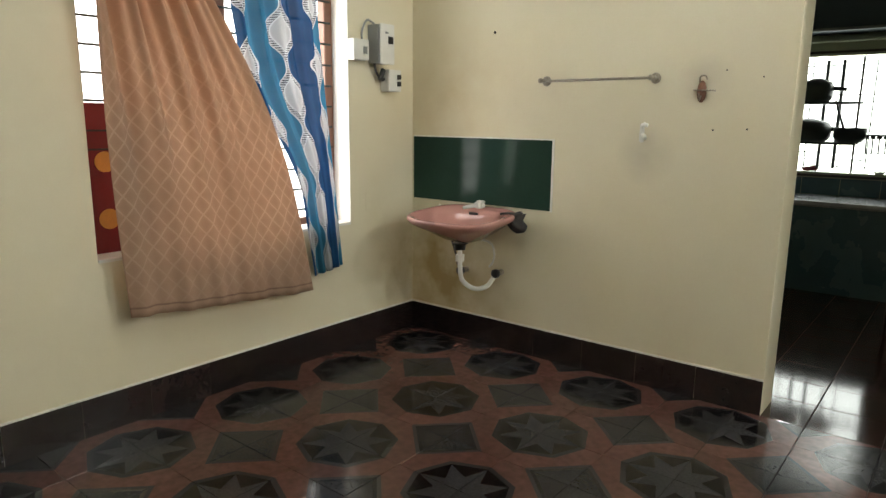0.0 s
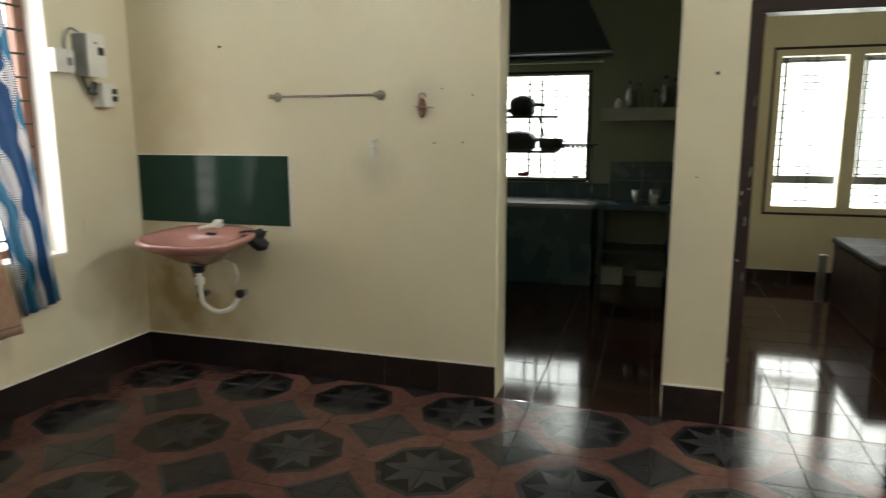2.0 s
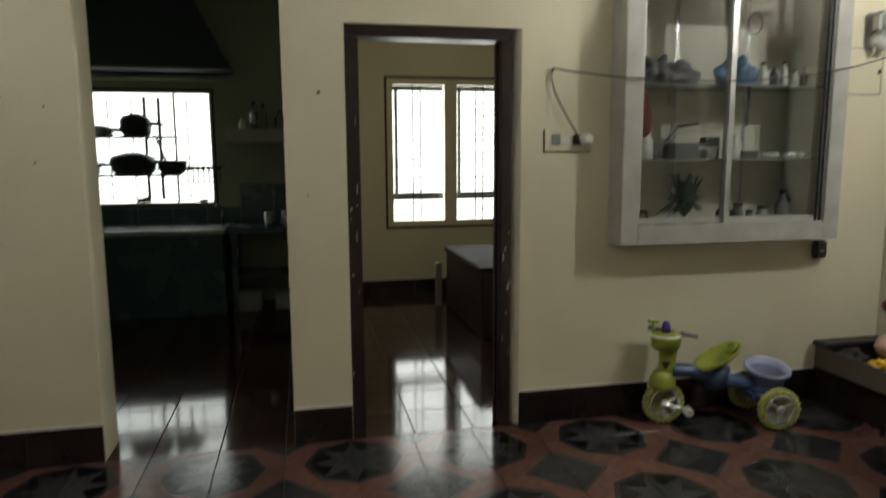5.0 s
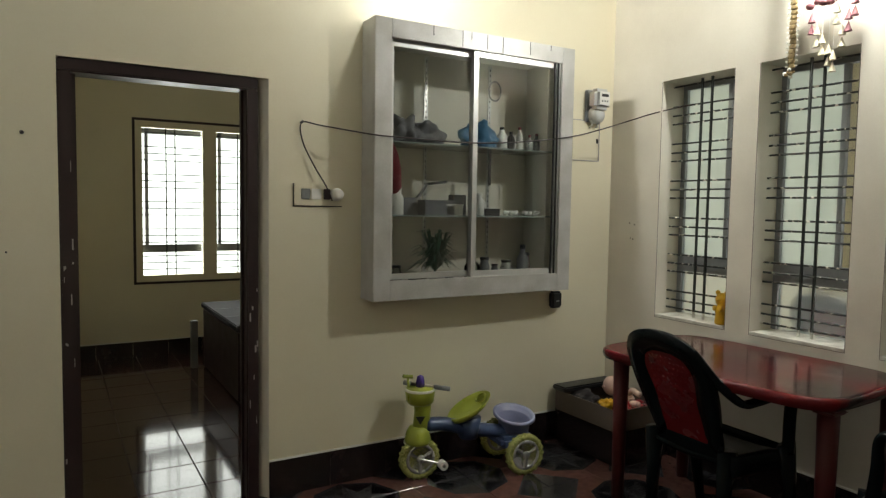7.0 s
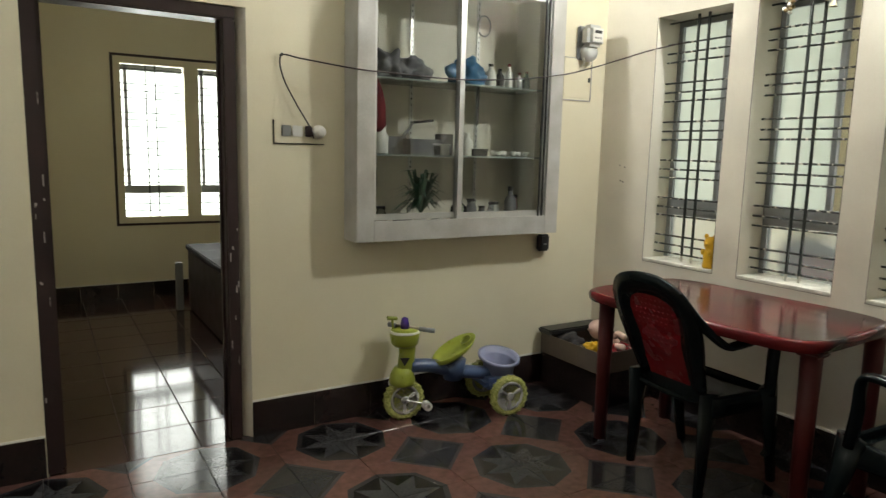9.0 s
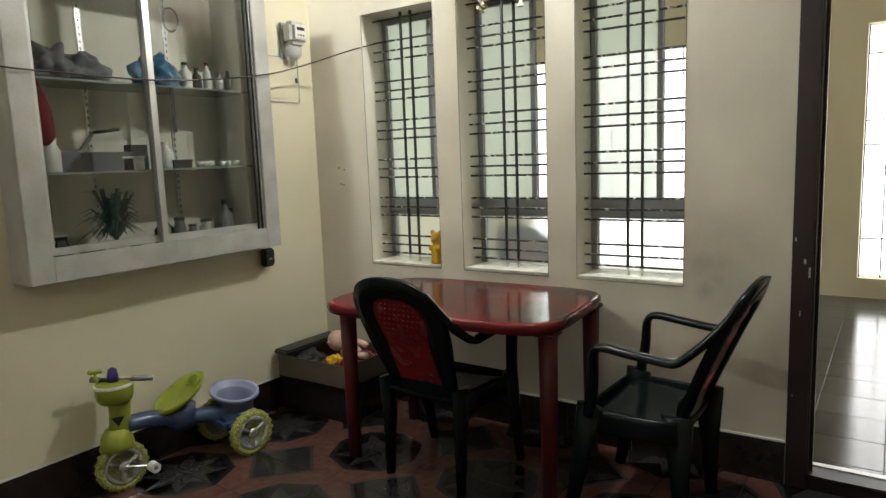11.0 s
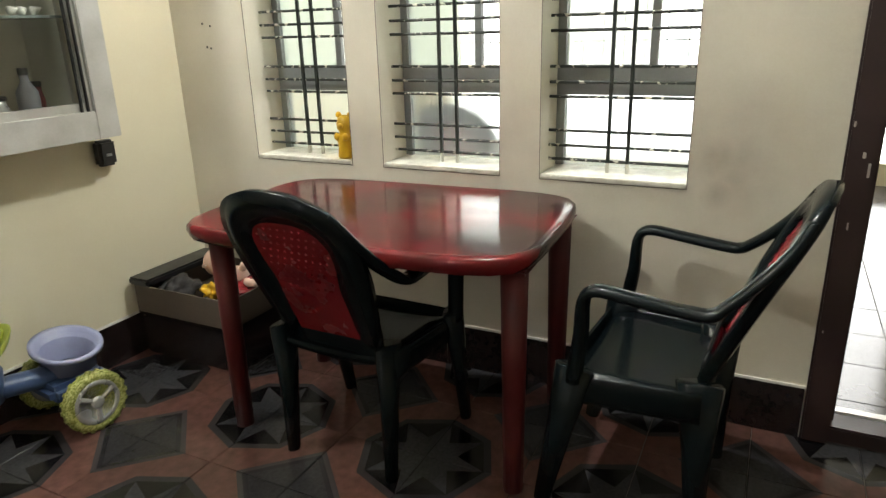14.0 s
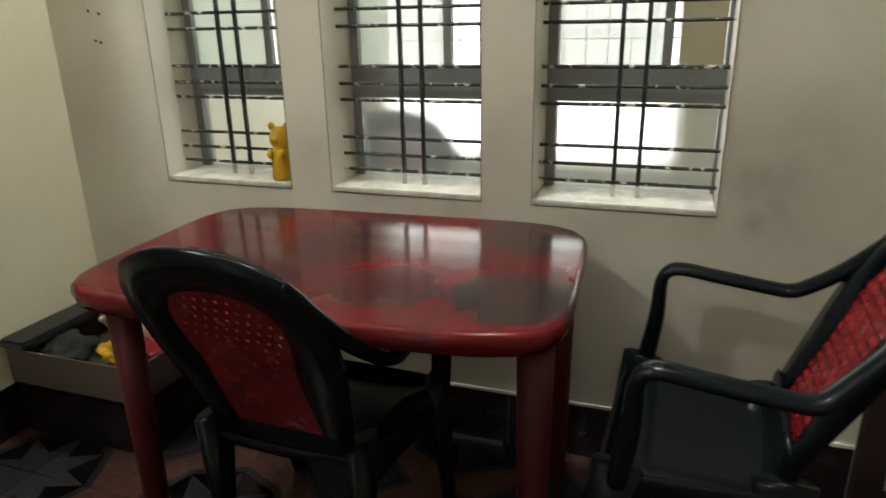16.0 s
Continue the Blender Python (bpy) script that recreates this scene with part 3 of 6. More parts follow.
# bright daylight seen through the openings
for nm, a, m in (("backdrop", (XA - 2.2, XA - 2.15, 1.0, 7.0, -0.2, 3.4), DAYBACK2), ("backdrop", (-0.6, 6.4, YR + 1.6, YR + 1.65, -0.2, 3.4), DAYBACK),
                 ("backdrop", (XE + 1.2, XE + 1.25, 0.0, 7.5, -0.2, 3.2), DAYBACK2)):
    setting(nm, part(nm, bm_box(*a), m), "overexposed daylight outside the window", "backdrop")


# skirting: dark glazed tiles with a white plaster lip
def skirting(name, axis, face, inward, runs, h=0.172):
    s = thing(name, (0, 0, 0), "dark brown glazed skirting tiles under a white plaster lip", "skirting", kind="structure")
    t0, t1 = (face, face + 0.004 * inward) if inward > 0 else (face + 0.004 * inward, face)
    for a, b in runs:
        n = max(1, round((b - a) / 0.3))
        st = (b - a) / n
        for i in range(n):
            u0, u1 = a + i * st + 0.0008, a + (i + 1) * st - 0.0008
            g = (t0, t1, u0, u1, 0.0, h) if axis == "x" else (u0, u1, t0, t1, 0.0, h)
            part("tile", bm_box(*g), SKIRT, s)
        g = (face - 0.001, face + 0.006 * inward, a, b, h, h + 0.009)
        g = (min(g[0], g[1]), max(g[0], g[1]), *g[2:]) if axis == "x" else (a, b, min(g[0], g[1]), max(g[0], g[1]), h, h + 0.009)
        part("plaster_lip", bm_box(*g), WHITE, s)


skirting("baseboard_west", "x", XA, 1, [(YD, YB - 0.0002)])
skirting("baseboard_north", "y", YB, -1, [(XA + 0.0045, D1[0]), (D1[1], D2[0] - 0.002), (D2[1], XC - 0.0045)])
skirting("baseboard_east", "x", XC, -1, [(YD, D3[0] - 0.002), (D3[1] + 0.002, YB - 0.0002)])
skirting("baseboard_bedroom", "y", YR, -1, [(2.61, XC - 0.03)], 0.135)
skirting("baseboard_sitout", "y", 1.34, 1, [(XC + TH + 0.01, XE - 0.01)], 0.17)


# ---- doorways ----
def door_frame(name, axis, u0, u1, p0, p1, top, label, w=0.055, chips=20):
    """A wooden frame in an opening from u0 to u1 along the wall, p0 to p1 across it, with chipped paint."""
    f = thing(name, (0, 0, 0), label, "door frame", kind="structure")
    def put(nm, a0, a1, c0, c1):
        g = (p0, p1, a0, a1, c0, c1) if axis == "x" else (a0, a1, p0, p1, c0, c1)
        return part(nm, bm_box(*g), FRAME, f, bevel=0.006)
    put("jamb", u0, u0 + w, 0.0, top - w), put("jamb", u1 - w, u1, 0.0, top - w), put("head", u0, u1, top - w, top)
    # a rebate stop inside
    q0, q1 = (p0 + p1) / 2 - 0.012, (p0 + p1) / 2 + 0.012
    for a0, a1 in ((u0 + w, u0 + w + 0.012), (u1 - w - 0.012, u1 - w)):
        g = (q0, q1, a0, a1, 0, top - w) if axis == "x" else (a0, a1, q0, q1, 0, top - w)
        part("stop", bm_box(*g), FRAME, f)
    rng = random.Random(5)
    for i in range(chips):
        z, hh = rng.uniform(0.25, 1.2) if i < chips * 0.74 else rng.uniform(0.1, 1.85), rng.uniform(0.008, 0.05)
        a = u0 + rng.uniform(0.006, w - 0.01) if rng.random() < 0.7 else u1 - rng.uniform(0.006, w - 0.01)
        ww = rng.uniform(0.002, 0.008)
        face = p0 - 0.0012
        g = (face, face + 0.003, a, a + ww, z, z + hh) if axis == "x" else (a, a + ww, face, face + 0.003, z, z + hh)
        part("chipped_paint", bm_box(*g), CHIP, f)
    return f


door_frame("door_1", "y", D2[0], 3.408, YB + 0.012, YB + 0.14, D2[2], "dark brown wooden door frame with chipped paint")
bm = bmesh.new()
lo = [bm.verts.new((x, y, 0.0)) for x, y in ((D2[1], YB + 0.0005), (D2[1], YB + TH), (3.408, YB + TH), (3.408, YB + 0.05))]
hi = [bm.verts.new((v.co.x, v.co.y, D2[2])) for v in lo]
bm.faces.new(lo[::-1]), bm.faces.new(hi)
for k in range(4):
    bm.faces.new((lo[k], lo[(k + 1) % 4], hi[(k + 1) % 4], hi[k]))
setting("trim_door", part("trim", bm, PALE), "splayed plaster return beside the door frame", "trim")
door_frame("door_2", "x", D3[0], D3[1], XC - 0.015, XC + 0.13, D3[2], "dark brown wooden front door frame with a raised sill", 0.078, 12)
sill = thing("threshold", (0, 0, 0), "raised brown wooden threshold with a worn bright edge", "threshold", kind="structure")
part("board", bm_box(XC + 0.0, XC + 0.10, D3[0] + 0.055, D3[1] - 0.055, 0.0, 0.055), FRAME, sill, bevel=0.006)
part("edge_strip", bm_box(XC + 0.10, XC + 0.14, D3[0] + 0.055, D3[1] - 0.055, 0.0, 0.058), ALU, sill, bevel=0.004)


# ---- barred windows of the east wall ----
def barred_window(name, y0, y1):
    w = thing(name, (0, 0, 0), "window with painted iron bars, white sill and sliding frosted panes", "window", kind="structure")
    z0, z1 = SILL_C, HEAD_C
    # white painted reveal, set just proud of the masonry
    part("sill", bm_box(XC - 0.004, XC + TH + 0.01, y0 + 0.002, y1 - 0.002, z0 - 0.004, z0 + 0.012), SILLP, w, bevel=0.003)
    for g in ((y0 - 0.0016, y0, z0 - 0.006, z1), (y1, y1 + 0.0016, z0 - 0.006, z1), (y0, y1, z0 - 0.0062, z0 - 0.0045)):
        part("joint_line", bm_box(XC - 0.0015, XC + 0.001, *g), GROUT, w)
    xb = XC + 0.085
    for y in (y0 + 0.198, y0 + 0.262):
        part("bar", bm_box(xb - 0.005, xb + 0.005, y - 0.0055, y + 0.0055, z0 + 0.045, z1), IRON, w)
        part("bar_foot", bm_box(xb - 0.005, xb + 0.005, y - 0.0055, y + 0.0055, z0 + 0.012, z0 + 0.045), SILLP, w)
    for k in range(7):
        for q in (0.048, 0.095, 0.145):
            z = z0 + q + 0.209 * k
            if z < z1 - 0.02:
                part("crossbar", bm_rod((xb + 0.009, y0 - 0.01, z), (xb + 0.009, y1 + 0.01, z), 0.005, seg=8), PEEL, w)
    # grey aluminium frame with a fixed lower light and sliding upper sashes
    xf = XC + TH - 0.045
    fr = part("window_frame", bm_box(xf, xf + 0.04, y0, y0 + 0.010, z0 + 0.012, z1), GREYMET, w)
    part("window_frame", bm_box(xf, xf + 0.04, y1 - 0.028, y1, z0 + 0.012, z1), GREYMET, w)
    part("transom", bm_box(xf - 0.004, xf + 0.044, y0 + 0.010, y1 - 0.028, 1.03, 1.125), GREYMET, w)
    part("window_frame", bm_box(xf, xf + 0.04, y0 + 0.010, y1 - 0.028, z1 - 0.035, z1), GREYMET, w)
    part("sash_stile", bm_box(xf + 0.005, xf + 0.03, y0 + 0.14, y0 + 0.165, 1.125, z1 - 0.035), GREYMET, w)
    for a, b, c, d in ((y0 + 0.010, y1 - 0.028, z0 + 0.012, 1.03), (y0 + 0.165, y1 - 0.028, 1.125, z1 - 0.035)):
        part("pane", bm_box(xf + 0.018, xf + 0.022, a, b, c, d), FROST if c < 1 else FROST2, w).visible_shadow = False
    part("pane", bm_box(xf + 0.026, xf + 0.030, y0 + 0.010, y0 + 0.14, 1.125, z1 - 0.035), GLASS, w).visible_shadow = False
    return w


for i, (a, b) in enumerate(WIN_C):
    barred_window("window_%d" % (i + 1), a, b)

# ---- bedroom and kitchen windows ----
def far_window(name, x0, x1, z0, z1, panes, label, frame_m, sub=None, bars=True, y=YR, t=0.055, wire=0.0045):
    w = thing(name, (0, 0, 0), label, "window", kind="structure")
    bmf = bmesh.new()
    for g in ((x0, x0 + t, z0, z1), (x1 - t, x1, z0, z1), (x0 + t, x1 - t, z0, z0 + t), (x0 + t, x1 - t, z1 - t, z1)):
        box(bmf, g[0], g[1], y - 0.01, y + 0.05, g[2], g[3])
    part("window_frame", bmf, frame_m, w)
    for g in ((x0 - 0.022, x0, z0 - 0.022, z1 + 0.022), (x1, x1 + 0.022, z0 - 0.022, z1 + 0.022), (x0, x1, z0 - 0.022, z0), (x0, x1, z1, z1 + 0.022)):
        part("beading", bm_box(g[0], g[1], y - 0.008, y + 0.0, g[2], g[3]), FRAME, w)
    n = panes
    pw = (x1 - x0 - 2 * t - (n - 1) * 0.12) / n
    for i in range(n):
        a = x0 + t + i * (pw + 0.12)
        if i:
            part("mullion", bm_box(a - 0.12, a, y - 0.008, y + 0.05, z0 + t, z1 - t), frame_m, w)
        if sub:
            part("transom", bm_box(a, a + pw, y + 0.08, y + 0.12, sub - 0.035, sub + 0.035), GREYMET, w)
            part("sash_stile", bm_box(a + pw * 0.06, a + pw * 0.06 + 0.03, y + 0.085, y + 0.11, sub, z1 - t), GREYMET, w)
            part("sash_stile", bm_box(a, a + pw, y + 0.085, y + 0.11, z1 - t - 0.05, z1 - t), GREYMET, w)
        z, q = z0 + t + 0.05, 0
        while z < z1 - t:
            part("crossbar", bm_rod((a - 0.01, y + 0.06, z), (a + pw + 0.01, y + 0.06, z), wire, seg=8), IRON, w)
            q += 1
            z += 0.06 if q % 3 else 0.125
        for f in ((0.40, 0.55) if bars else ()):
            part("bar", bm_rod((a + pw * f, y + 0.05, z0 + t), (a + pw * f, y + 0.05, z1 - t), 0.006, seg=8), IRON, w)
    return w


far_window("window_4", BWIN[0], BWIN[1], BWIN[2], BWIN[3], 2, "two-light bedroom window with iron bars and cream frame", CREAM, sub=0.96)
far_window("window_5", KWIN[0], KWIN[1], KWIN[2], KWIN[3], 1, "kitchen window with black iron bars", OLIVE, bars=False, t=0.02, wire=0.004)
kb = bpy.data.objects["window_5"]
for x, r in ((0.52, 0.005), (0.74, 0.005), (0.94, 0.005), (1.05, 0.014), (1.17, 0.014), (1.41, 0.005)):
    part("bar", bm_rod((x, YR + 0.05, KWIN[2] + 0.05), (x, YR + 0.05, KWIN[3] - 0.05), r, seg=8), IRON, kb)
ledge = thing("window_ledge", (0, 0, 0), "concrete ledge above the kitchen window", "ledge", kind="structure")
part("slab", bm_box(0.05, 1.75, YR - 0.10, YR, 2.035, 2.06), OLIVE, ledge, bevel=0.005)

# west window: brown wooden frame, bars
ww = thing("window_6", (0, 0, 0), "wooden window with iron bars behind two curtains", "window", kind="structure")
BROWNW = mat("brown_window_wood", (0.22, 0.10, 0.06), 0.5, vary=0.12, scale=8, bump=0.15)
y0, y1, z0, z1 = WIN_A
xf = XA - 0.19
for g in ((y0, y0 + 0.06, z0, z1), (y1 - 0.06, y1, z0, z1), (3.72, 3.78, z0, z1), (y0 + 0.06, y1 - 0.06, z0, z0 + 0.05), (y0 + 0.06, y1 - 0.06, z1 - 0.06, z1)):
    part("window_frame", bm_box(xf, xf + 0.06, *g), BROWNW, ww, bevel=0.004)
z = z0 + 0.1
while z < z1 - 0.08:
    part("crossbar", bm_rod((xf + 0.07, y0 + 0.03, z), (xf + 0.07, y1 - 0.03, z), 0.006, seg=8), IRON, ww)
    z += 0.115
part("reveal", bm_box(XA - 0.13, XA - 0.001, y1 - 0.006, y1 + 0.0, z0, z1), WHITE, ww)
part("sill", bm_box(XA - 0.19, XA + 0.006, y0 + 0.002, y1 - 0.008, z0 - 0.003, z0 + 0.012), WHITE, ww)


# ---- curtains ----
def ease(a, b, t):
    t = min(1.0, max(0.0, (t - a) / (b - a)))
    return t * t * (3 - 2 * t)


def curtain(name, material, x, left, right, zt, zb, label, seed, folds, amp, billow):
    """left, right: y of the edges from 0 (top) to 1 (foot); zb: the foot's z at both edges; folds run down, the foot swings out by billow."""
    bm = bmesh.new()
    U, V = 110, 56
    rng = random.Random(seed)
    ph = [rng.uniform(0, 6.28) for _ in range(4)]
    grid = []
    for j in range(V + 1):
        t = j / V
        row = []
        for i in range(U + 1):
            s = i / U
            y = left(t) * (1 - s) + right(t) * s
            zz = zt + (zb[0] + (zb[1] - zb[0]) * s - zt) * t
            a = amp * (1 - 0.68 * ease(0.15, 0.75, t)) * (1.4 - 0.7 * s)
            w = s + 0.035 * math.sin(5.0 * s + ph[3])
            dx = a * math.sin(folds * 6.283 * w + ph[0]) + a * 0.5 * math.sin(folds * 2.3 * 6.283 * w + ph[1] + 2 * t) + a * 0.5 * math.sin(3.1 * t + 9 * s + ph[2])
            dx += 0.006 * t * math.sin(23 * s + 3 * t + ph[1])
            row.append(bm.verts.new((x + dx + billow * math.sin(t * 1.7) * (0.35 + 0.65 * math.sin(3.14 * min(1, s * 0.9))), y, zz)))
        grid.append(row)
    for j in range(V):
        for i in range(U):
            bm.faces.new((grid[j][i], grid[j][i + 1], grid[j + 1][i + 1], grid[j + 1][i]))
    uv = bm.loops.layers.uv.new("cloth")
    where = {v: (i / U * 1.25, j / V * 1.70) for j, row in enumerate(grid) for i, v in enumerate(row)}
    for f in bm.faces:
        for lp in f.loops:
            lp[uv].uv = where[lp.vert]
    c = thing(name, (x, (left(0) + right(0)) / 2, zb[0]), label, "curtain")
    ob = part("cloth", bm, material, None, smooth=True)
    sol = ob.modifiers.new("thickness", "SOLIDIFY")
    sol.thickness = 0.0012
    ob.parent, ob.matrix_parent_inverse = c, c.matrix_world.inverted()
    return c


curtain("curtain", BROWNCLOTH, XA + 0.085, lambda t: 3.035 + 0.055 * t * t, lambda t: 3.36 + 1.12 * t - 0.38 * t * t + 0.045 * math.sin(math.pi * t) ** 2, 2.24, (0.515, 0.440),
        "brown curtain with a woven diamond lattice, blown aslant", 3, 4.6, 0.030, 0.03)
curtain("curtain", BLUECLOTH, XA + 0.030, lambda t: 3.63 + 0.28 * t + 0.25 * ease(0.3, 0.75, t), lambda t: 4.21 + 0.165 * t, 2.24, (0.500, 0.530),
        "blue printed curtain with white chain pattern", 8, 3.6, 0.026, 0.01)
cr = thing("curtain_rod", (0, 0, 0), "thin steel curtain rod above the window", "curtain rod")
part("rod", bm_rod((XA + 0.06, 2.85, 2.25), (XA + 0.06, 4.62, 2.25), 0.007), STEEL, cr, smooth=True)
for y in (2.87, 4.60):
    part("bracket", bm_box(XA, XA + 0.06, y - 0.008, y + 0.008, 2.235, 2.25), STEEL, cr)
bn = thing("cloth_banner", (0, 0, 0), "dark red cloth with gold round emblems hung behind the bars", "cloth")
part("cloth", bm_box(XA - 0.118, XA - 0.110, 3.02, 3.34, 0.77, 1.42), REDCLOTH, bn)
for z in (0.92, 1.17):
    bm = bmesh.new()
    lathe(bm, [(0.020, 0), (0.045, 0.0), (0.045, 0.003), (0.020, 0.003)], seg=24, m=pose(XA - 0.110, 3.13, z, 0, 90, 0))
    part("emblem", bm, GOLD, bn, "gold round print")
for z in (1.22, 1.30):
    part("stripe", bm_box(XA - 0.111, XA - 0.108, 3.02, 3.34, z, z + 0.008), FRAME, bn)


# ---- table ----
def table():
    t = thing("table", (5.145, 3.785, 0), "red plastic table with worn dark patches, against the wall", "table", rz=3.2)
    # outline with rounded corners and slightly bowed sides; x across, y along
    hx, hy = 0.360, 0.540
    pts = []
    for i in range(64):
        a = 2 * math.pi * (i + 0.5) / 64
        c, q = math.cos(a), math.sin(a)
        k = (abs(c) ** 6 + abs(q) ** 6) ** (-1 / 6)
        pts.append((hx * c * k, hy * q * k))
    bm = bmesh.new()
    rings = []
    for z, inset in ((0.692, 0.012), (0.695, 0.002), (0.714, -0.003), (0.730, -0.001), (0.736, 0.005), (0.738, 0.012), (0.7382, 0.02)):
        rings.append([bm.verts.new((x * (1 - inset / hx), y * (1 - inset / hy), z)) for x, y in pts])
    for a, b in zip(rings, rings[1:]):
        for i in range(len(pts)):
            j = (i + 1) % len(pts)
            bm.faces.new((a[i], a[j], b[j], b[i]))
    bm.faces.new(rings[-1]), bm.faces.new(rings[0][::-1])
    part("tabletop", bm, TABLE, t, smooth=True)
    for x in (-0.205, 0.285):
        for y in (-0.475, 0.475):
            bm = bmesh.new()
            sweep(bm, [Vector((x, y, 0.0)), Vector((x, y, 0.35)), Vector((x, y, 0.69))], [0.058, 0.066, 0.076], [0.058, 0.066, 0.076], seg=12)
            part("leg", bm, TABLEG, t, smooth=True)
            part("leg_socket", bm_box(x - 0.046, x + 0.046, y - 0.046, y + 0.046, 0.668, 0.6865), TABLEG, t, bevel=0.008)
    return t


table()


# ---- plastic armchairs ----
def armchair(place, rz, relief=0.002):
    """Moulded armchair that faces +x: dark frame, red woven-look back panel."""
    c = thing("armchair", place, "dark green-black plastic armchair with a red lattice back panel", "chair", "armchairs at the table", rz)
    # seat: a dished slab with a rolled front
    bm = bmesh.new()
    rows = []
    for i in range(11):
        s = i / 10
        x = -0.20 + 0.36 * s
        hw = 0.205 + 0.035 * s
        drop = 0.012 * (s - 0.5) - (0.05 * max(0, s - 0.85) ** 1.5 * 12)
        rows.append([bm.verts.new((x, hw * (k / 8 * 2 - 1), 0.405 + drop - 0.014 * math.cos((k / 8 * 2 - 1) * 1.5))) for k in range(9)])
    for a, b in zip(rows, rows[1:]):
        for k in range(8):
            bm.faces.new((a[k], a[k + 1], b[k + 1], b[k]))
    seat = part("seat", bm, CHAIRG, c, smooth=True)
    sm = seat.modifiers.new("thickness", "SOLIDIFY")
    sm.thickness, sm.offset = 0.022, -1
    part("apron", bm_sweep(smooth_path([(-0.19, 0.21, 0.375), (0.125, 0.235, 0.37), (0.152, 0.2, 0.37), (0.152, -0.2, 0.37), (0.125, -0.235, 0.37), (-0.19, -0.21, 0.375)], 5), 0.085, 0.018, side=(0, 0, 1)), CHAIRG, c, smooth=True)

    # back: an arched hoop round the panel; bx(z) is the lean
    def bx(z):
        return -0.19 - 0.42 * (z - 0.44) - 0.30 * max(0, z - 0.65) ** 2
    hoop = [(-0.155, 0.40), (-0.185, 0.54), (-0.207, 0.67), (-0.200, 0.78), (-0.158, 0.854), (-0.084, 0.893), (0, 0.903)]
    pts = [(bx(z), y, z) for y, z in hoop] + [(bx(z), -y, z) for y, z in hoop[-2::-1]]
    sp = smooth_path(pts, 6)
    bm = bmesh.new()
    n = len(sp)
    cen = Vector((bx(0.65), 0, 0.65))
    inner, outer, rim = [], [], []
    for p in sp:
        d = (cen - p)
        d = Vector((0, d.y, d.z)).normalized()
        w = 0.092
        q = p + d * w
        q.x = bx(q.z)
        inner.append(q), outer.append(p)
    ring = []
    for p, q in zip(outer, inner):
        m = (p + q) / 2
        ring.append([bm.verts.new(v) for v in (Vector((p.x - 0.012, p.y, p.z)), Vector((m.x - 0.024, m.y, m.z)), Vector((q.x - 0.010, q.y, q.z)), Vector((q.x + 0.010, q.y, q.z)), Vector((m.x + 0.018, m.y, m.z)), Vector((p.x + 0.016, p.y, p.z)))])
    for a, b in zip(ring, ring[1:]):
        for k in range(6):
            bm.faces.new((a[k], a[(k + 1) % 6], b[(k + 1) % 6], b[k]))
    bm.faces.new(ring[0]), bm.faces.new(ring[-1][::-1])
    part("back_frame", bm, CHAIRG, c, smooth=True)
    part("lower_rail", bm_sweep([Vector((bx(0.425), y, 0.425)) for y in (-0.165, -0.08, 0, 0.08, 0.165)], 0.125, 0.026, side=(0, 0, 1)), CHAIRG, c, smooth=True)
    # red panel with punched holes in its upper half
    bm = bmesh.new()
    st = 0.0115
    W = lambda z: 0.066 + 0.052 * min(1, max(0, (z - 0.44) / 0.28)) if z < 0.72 else 0.118 * math.sqrt(max(0.0, 1 - ((z - 0.72) / 0.105) ** 2)) + 0.006
    vs = {}
    def vv(i, j):
        if (i, j) not in vs:
            y, z = i * st, 0.44 + j * st
            vs[i, j] = bm.verts.new((bx(z) - 0.002 + (0.0 if j % 2 == 0 or (i + 2 * (j // 2 % 2)) % 4 == 0 else relief), y, z))
        return vs[i, j]
    for j in range(0, 36):
        z = 0.44 + (j + 0.5) * st
        for i in range(-14, 14):
            y = (i + 0.5) * st
            if abs(y) > W(z) + 0.034 or z > 0.845:
                continue
            if z > 0.60 and z < 0.80 and abs(y) < W(z) - 0.012 and (i + j // 2) % 2 == 0 and j % 2 == 0:
                # a small slot is left open in the middle of the cell
                a = [vv(i, j), vv(i + 1, j), vv(i + 1, j + 1), vv(i, j + 1)]
                m = sum((q.co for q in a), Vector()) / 4
                b = [bm.verts.new(m + (q.co - m) * 0.55) for q in a]
                for k in range(4):
                    bm.faces.new((a[k], a[(k + 1) % 4], b[(k + 1) % 4], b[k]))
            else:
                bm.faces.new((vv(i, j), vv(i + 1, j), vv(i + 1, j + 1), vv(i, j + 1)))
    pn = part("back_panel", bm, CHAIRR, c, "red perforated lattice panel")
    ps = pn.modifiers.new("thickness", "SOLIDIFY")
    ps.thickness = 0.005
    for s in (1, -1):
        # arm: from the hoop forward, down into the front leg
        arm = smooth_path([(bx(0.84) + 0.002, s * 0.148, 0.84), (bx(0.79) + 0.006, s * 0.184, 0.785), (bx(0.72) + 0.030, s * 0.214, 0.714), (-0.225, s * 0.243, 0.662), (-0.196, s * 0.258, 0.643), (-0.155, s * 0.262, 0.642), (-0.03, s * 0.268, 0.655), (0.045, s * 0.268, 0.663), (0.078, s * 0.267, 0.653), (0.092, s * 0.265, 0.62), (0.096, s * 0.260, 0.53), (0.115, s * 0.248, 0.40)], 6)
        k = len(arm)
        part("armrest", bm_sweep(arm, [0.056] * (k - 12) + [0.054 - 0.0005 * i for i in range(12)], [0.030] * (k - 14) + [0.032 + 0.001 * i for i in range(14)], side=(0, 1, 0), seg=12), CHAIRG, c, smooth=True)
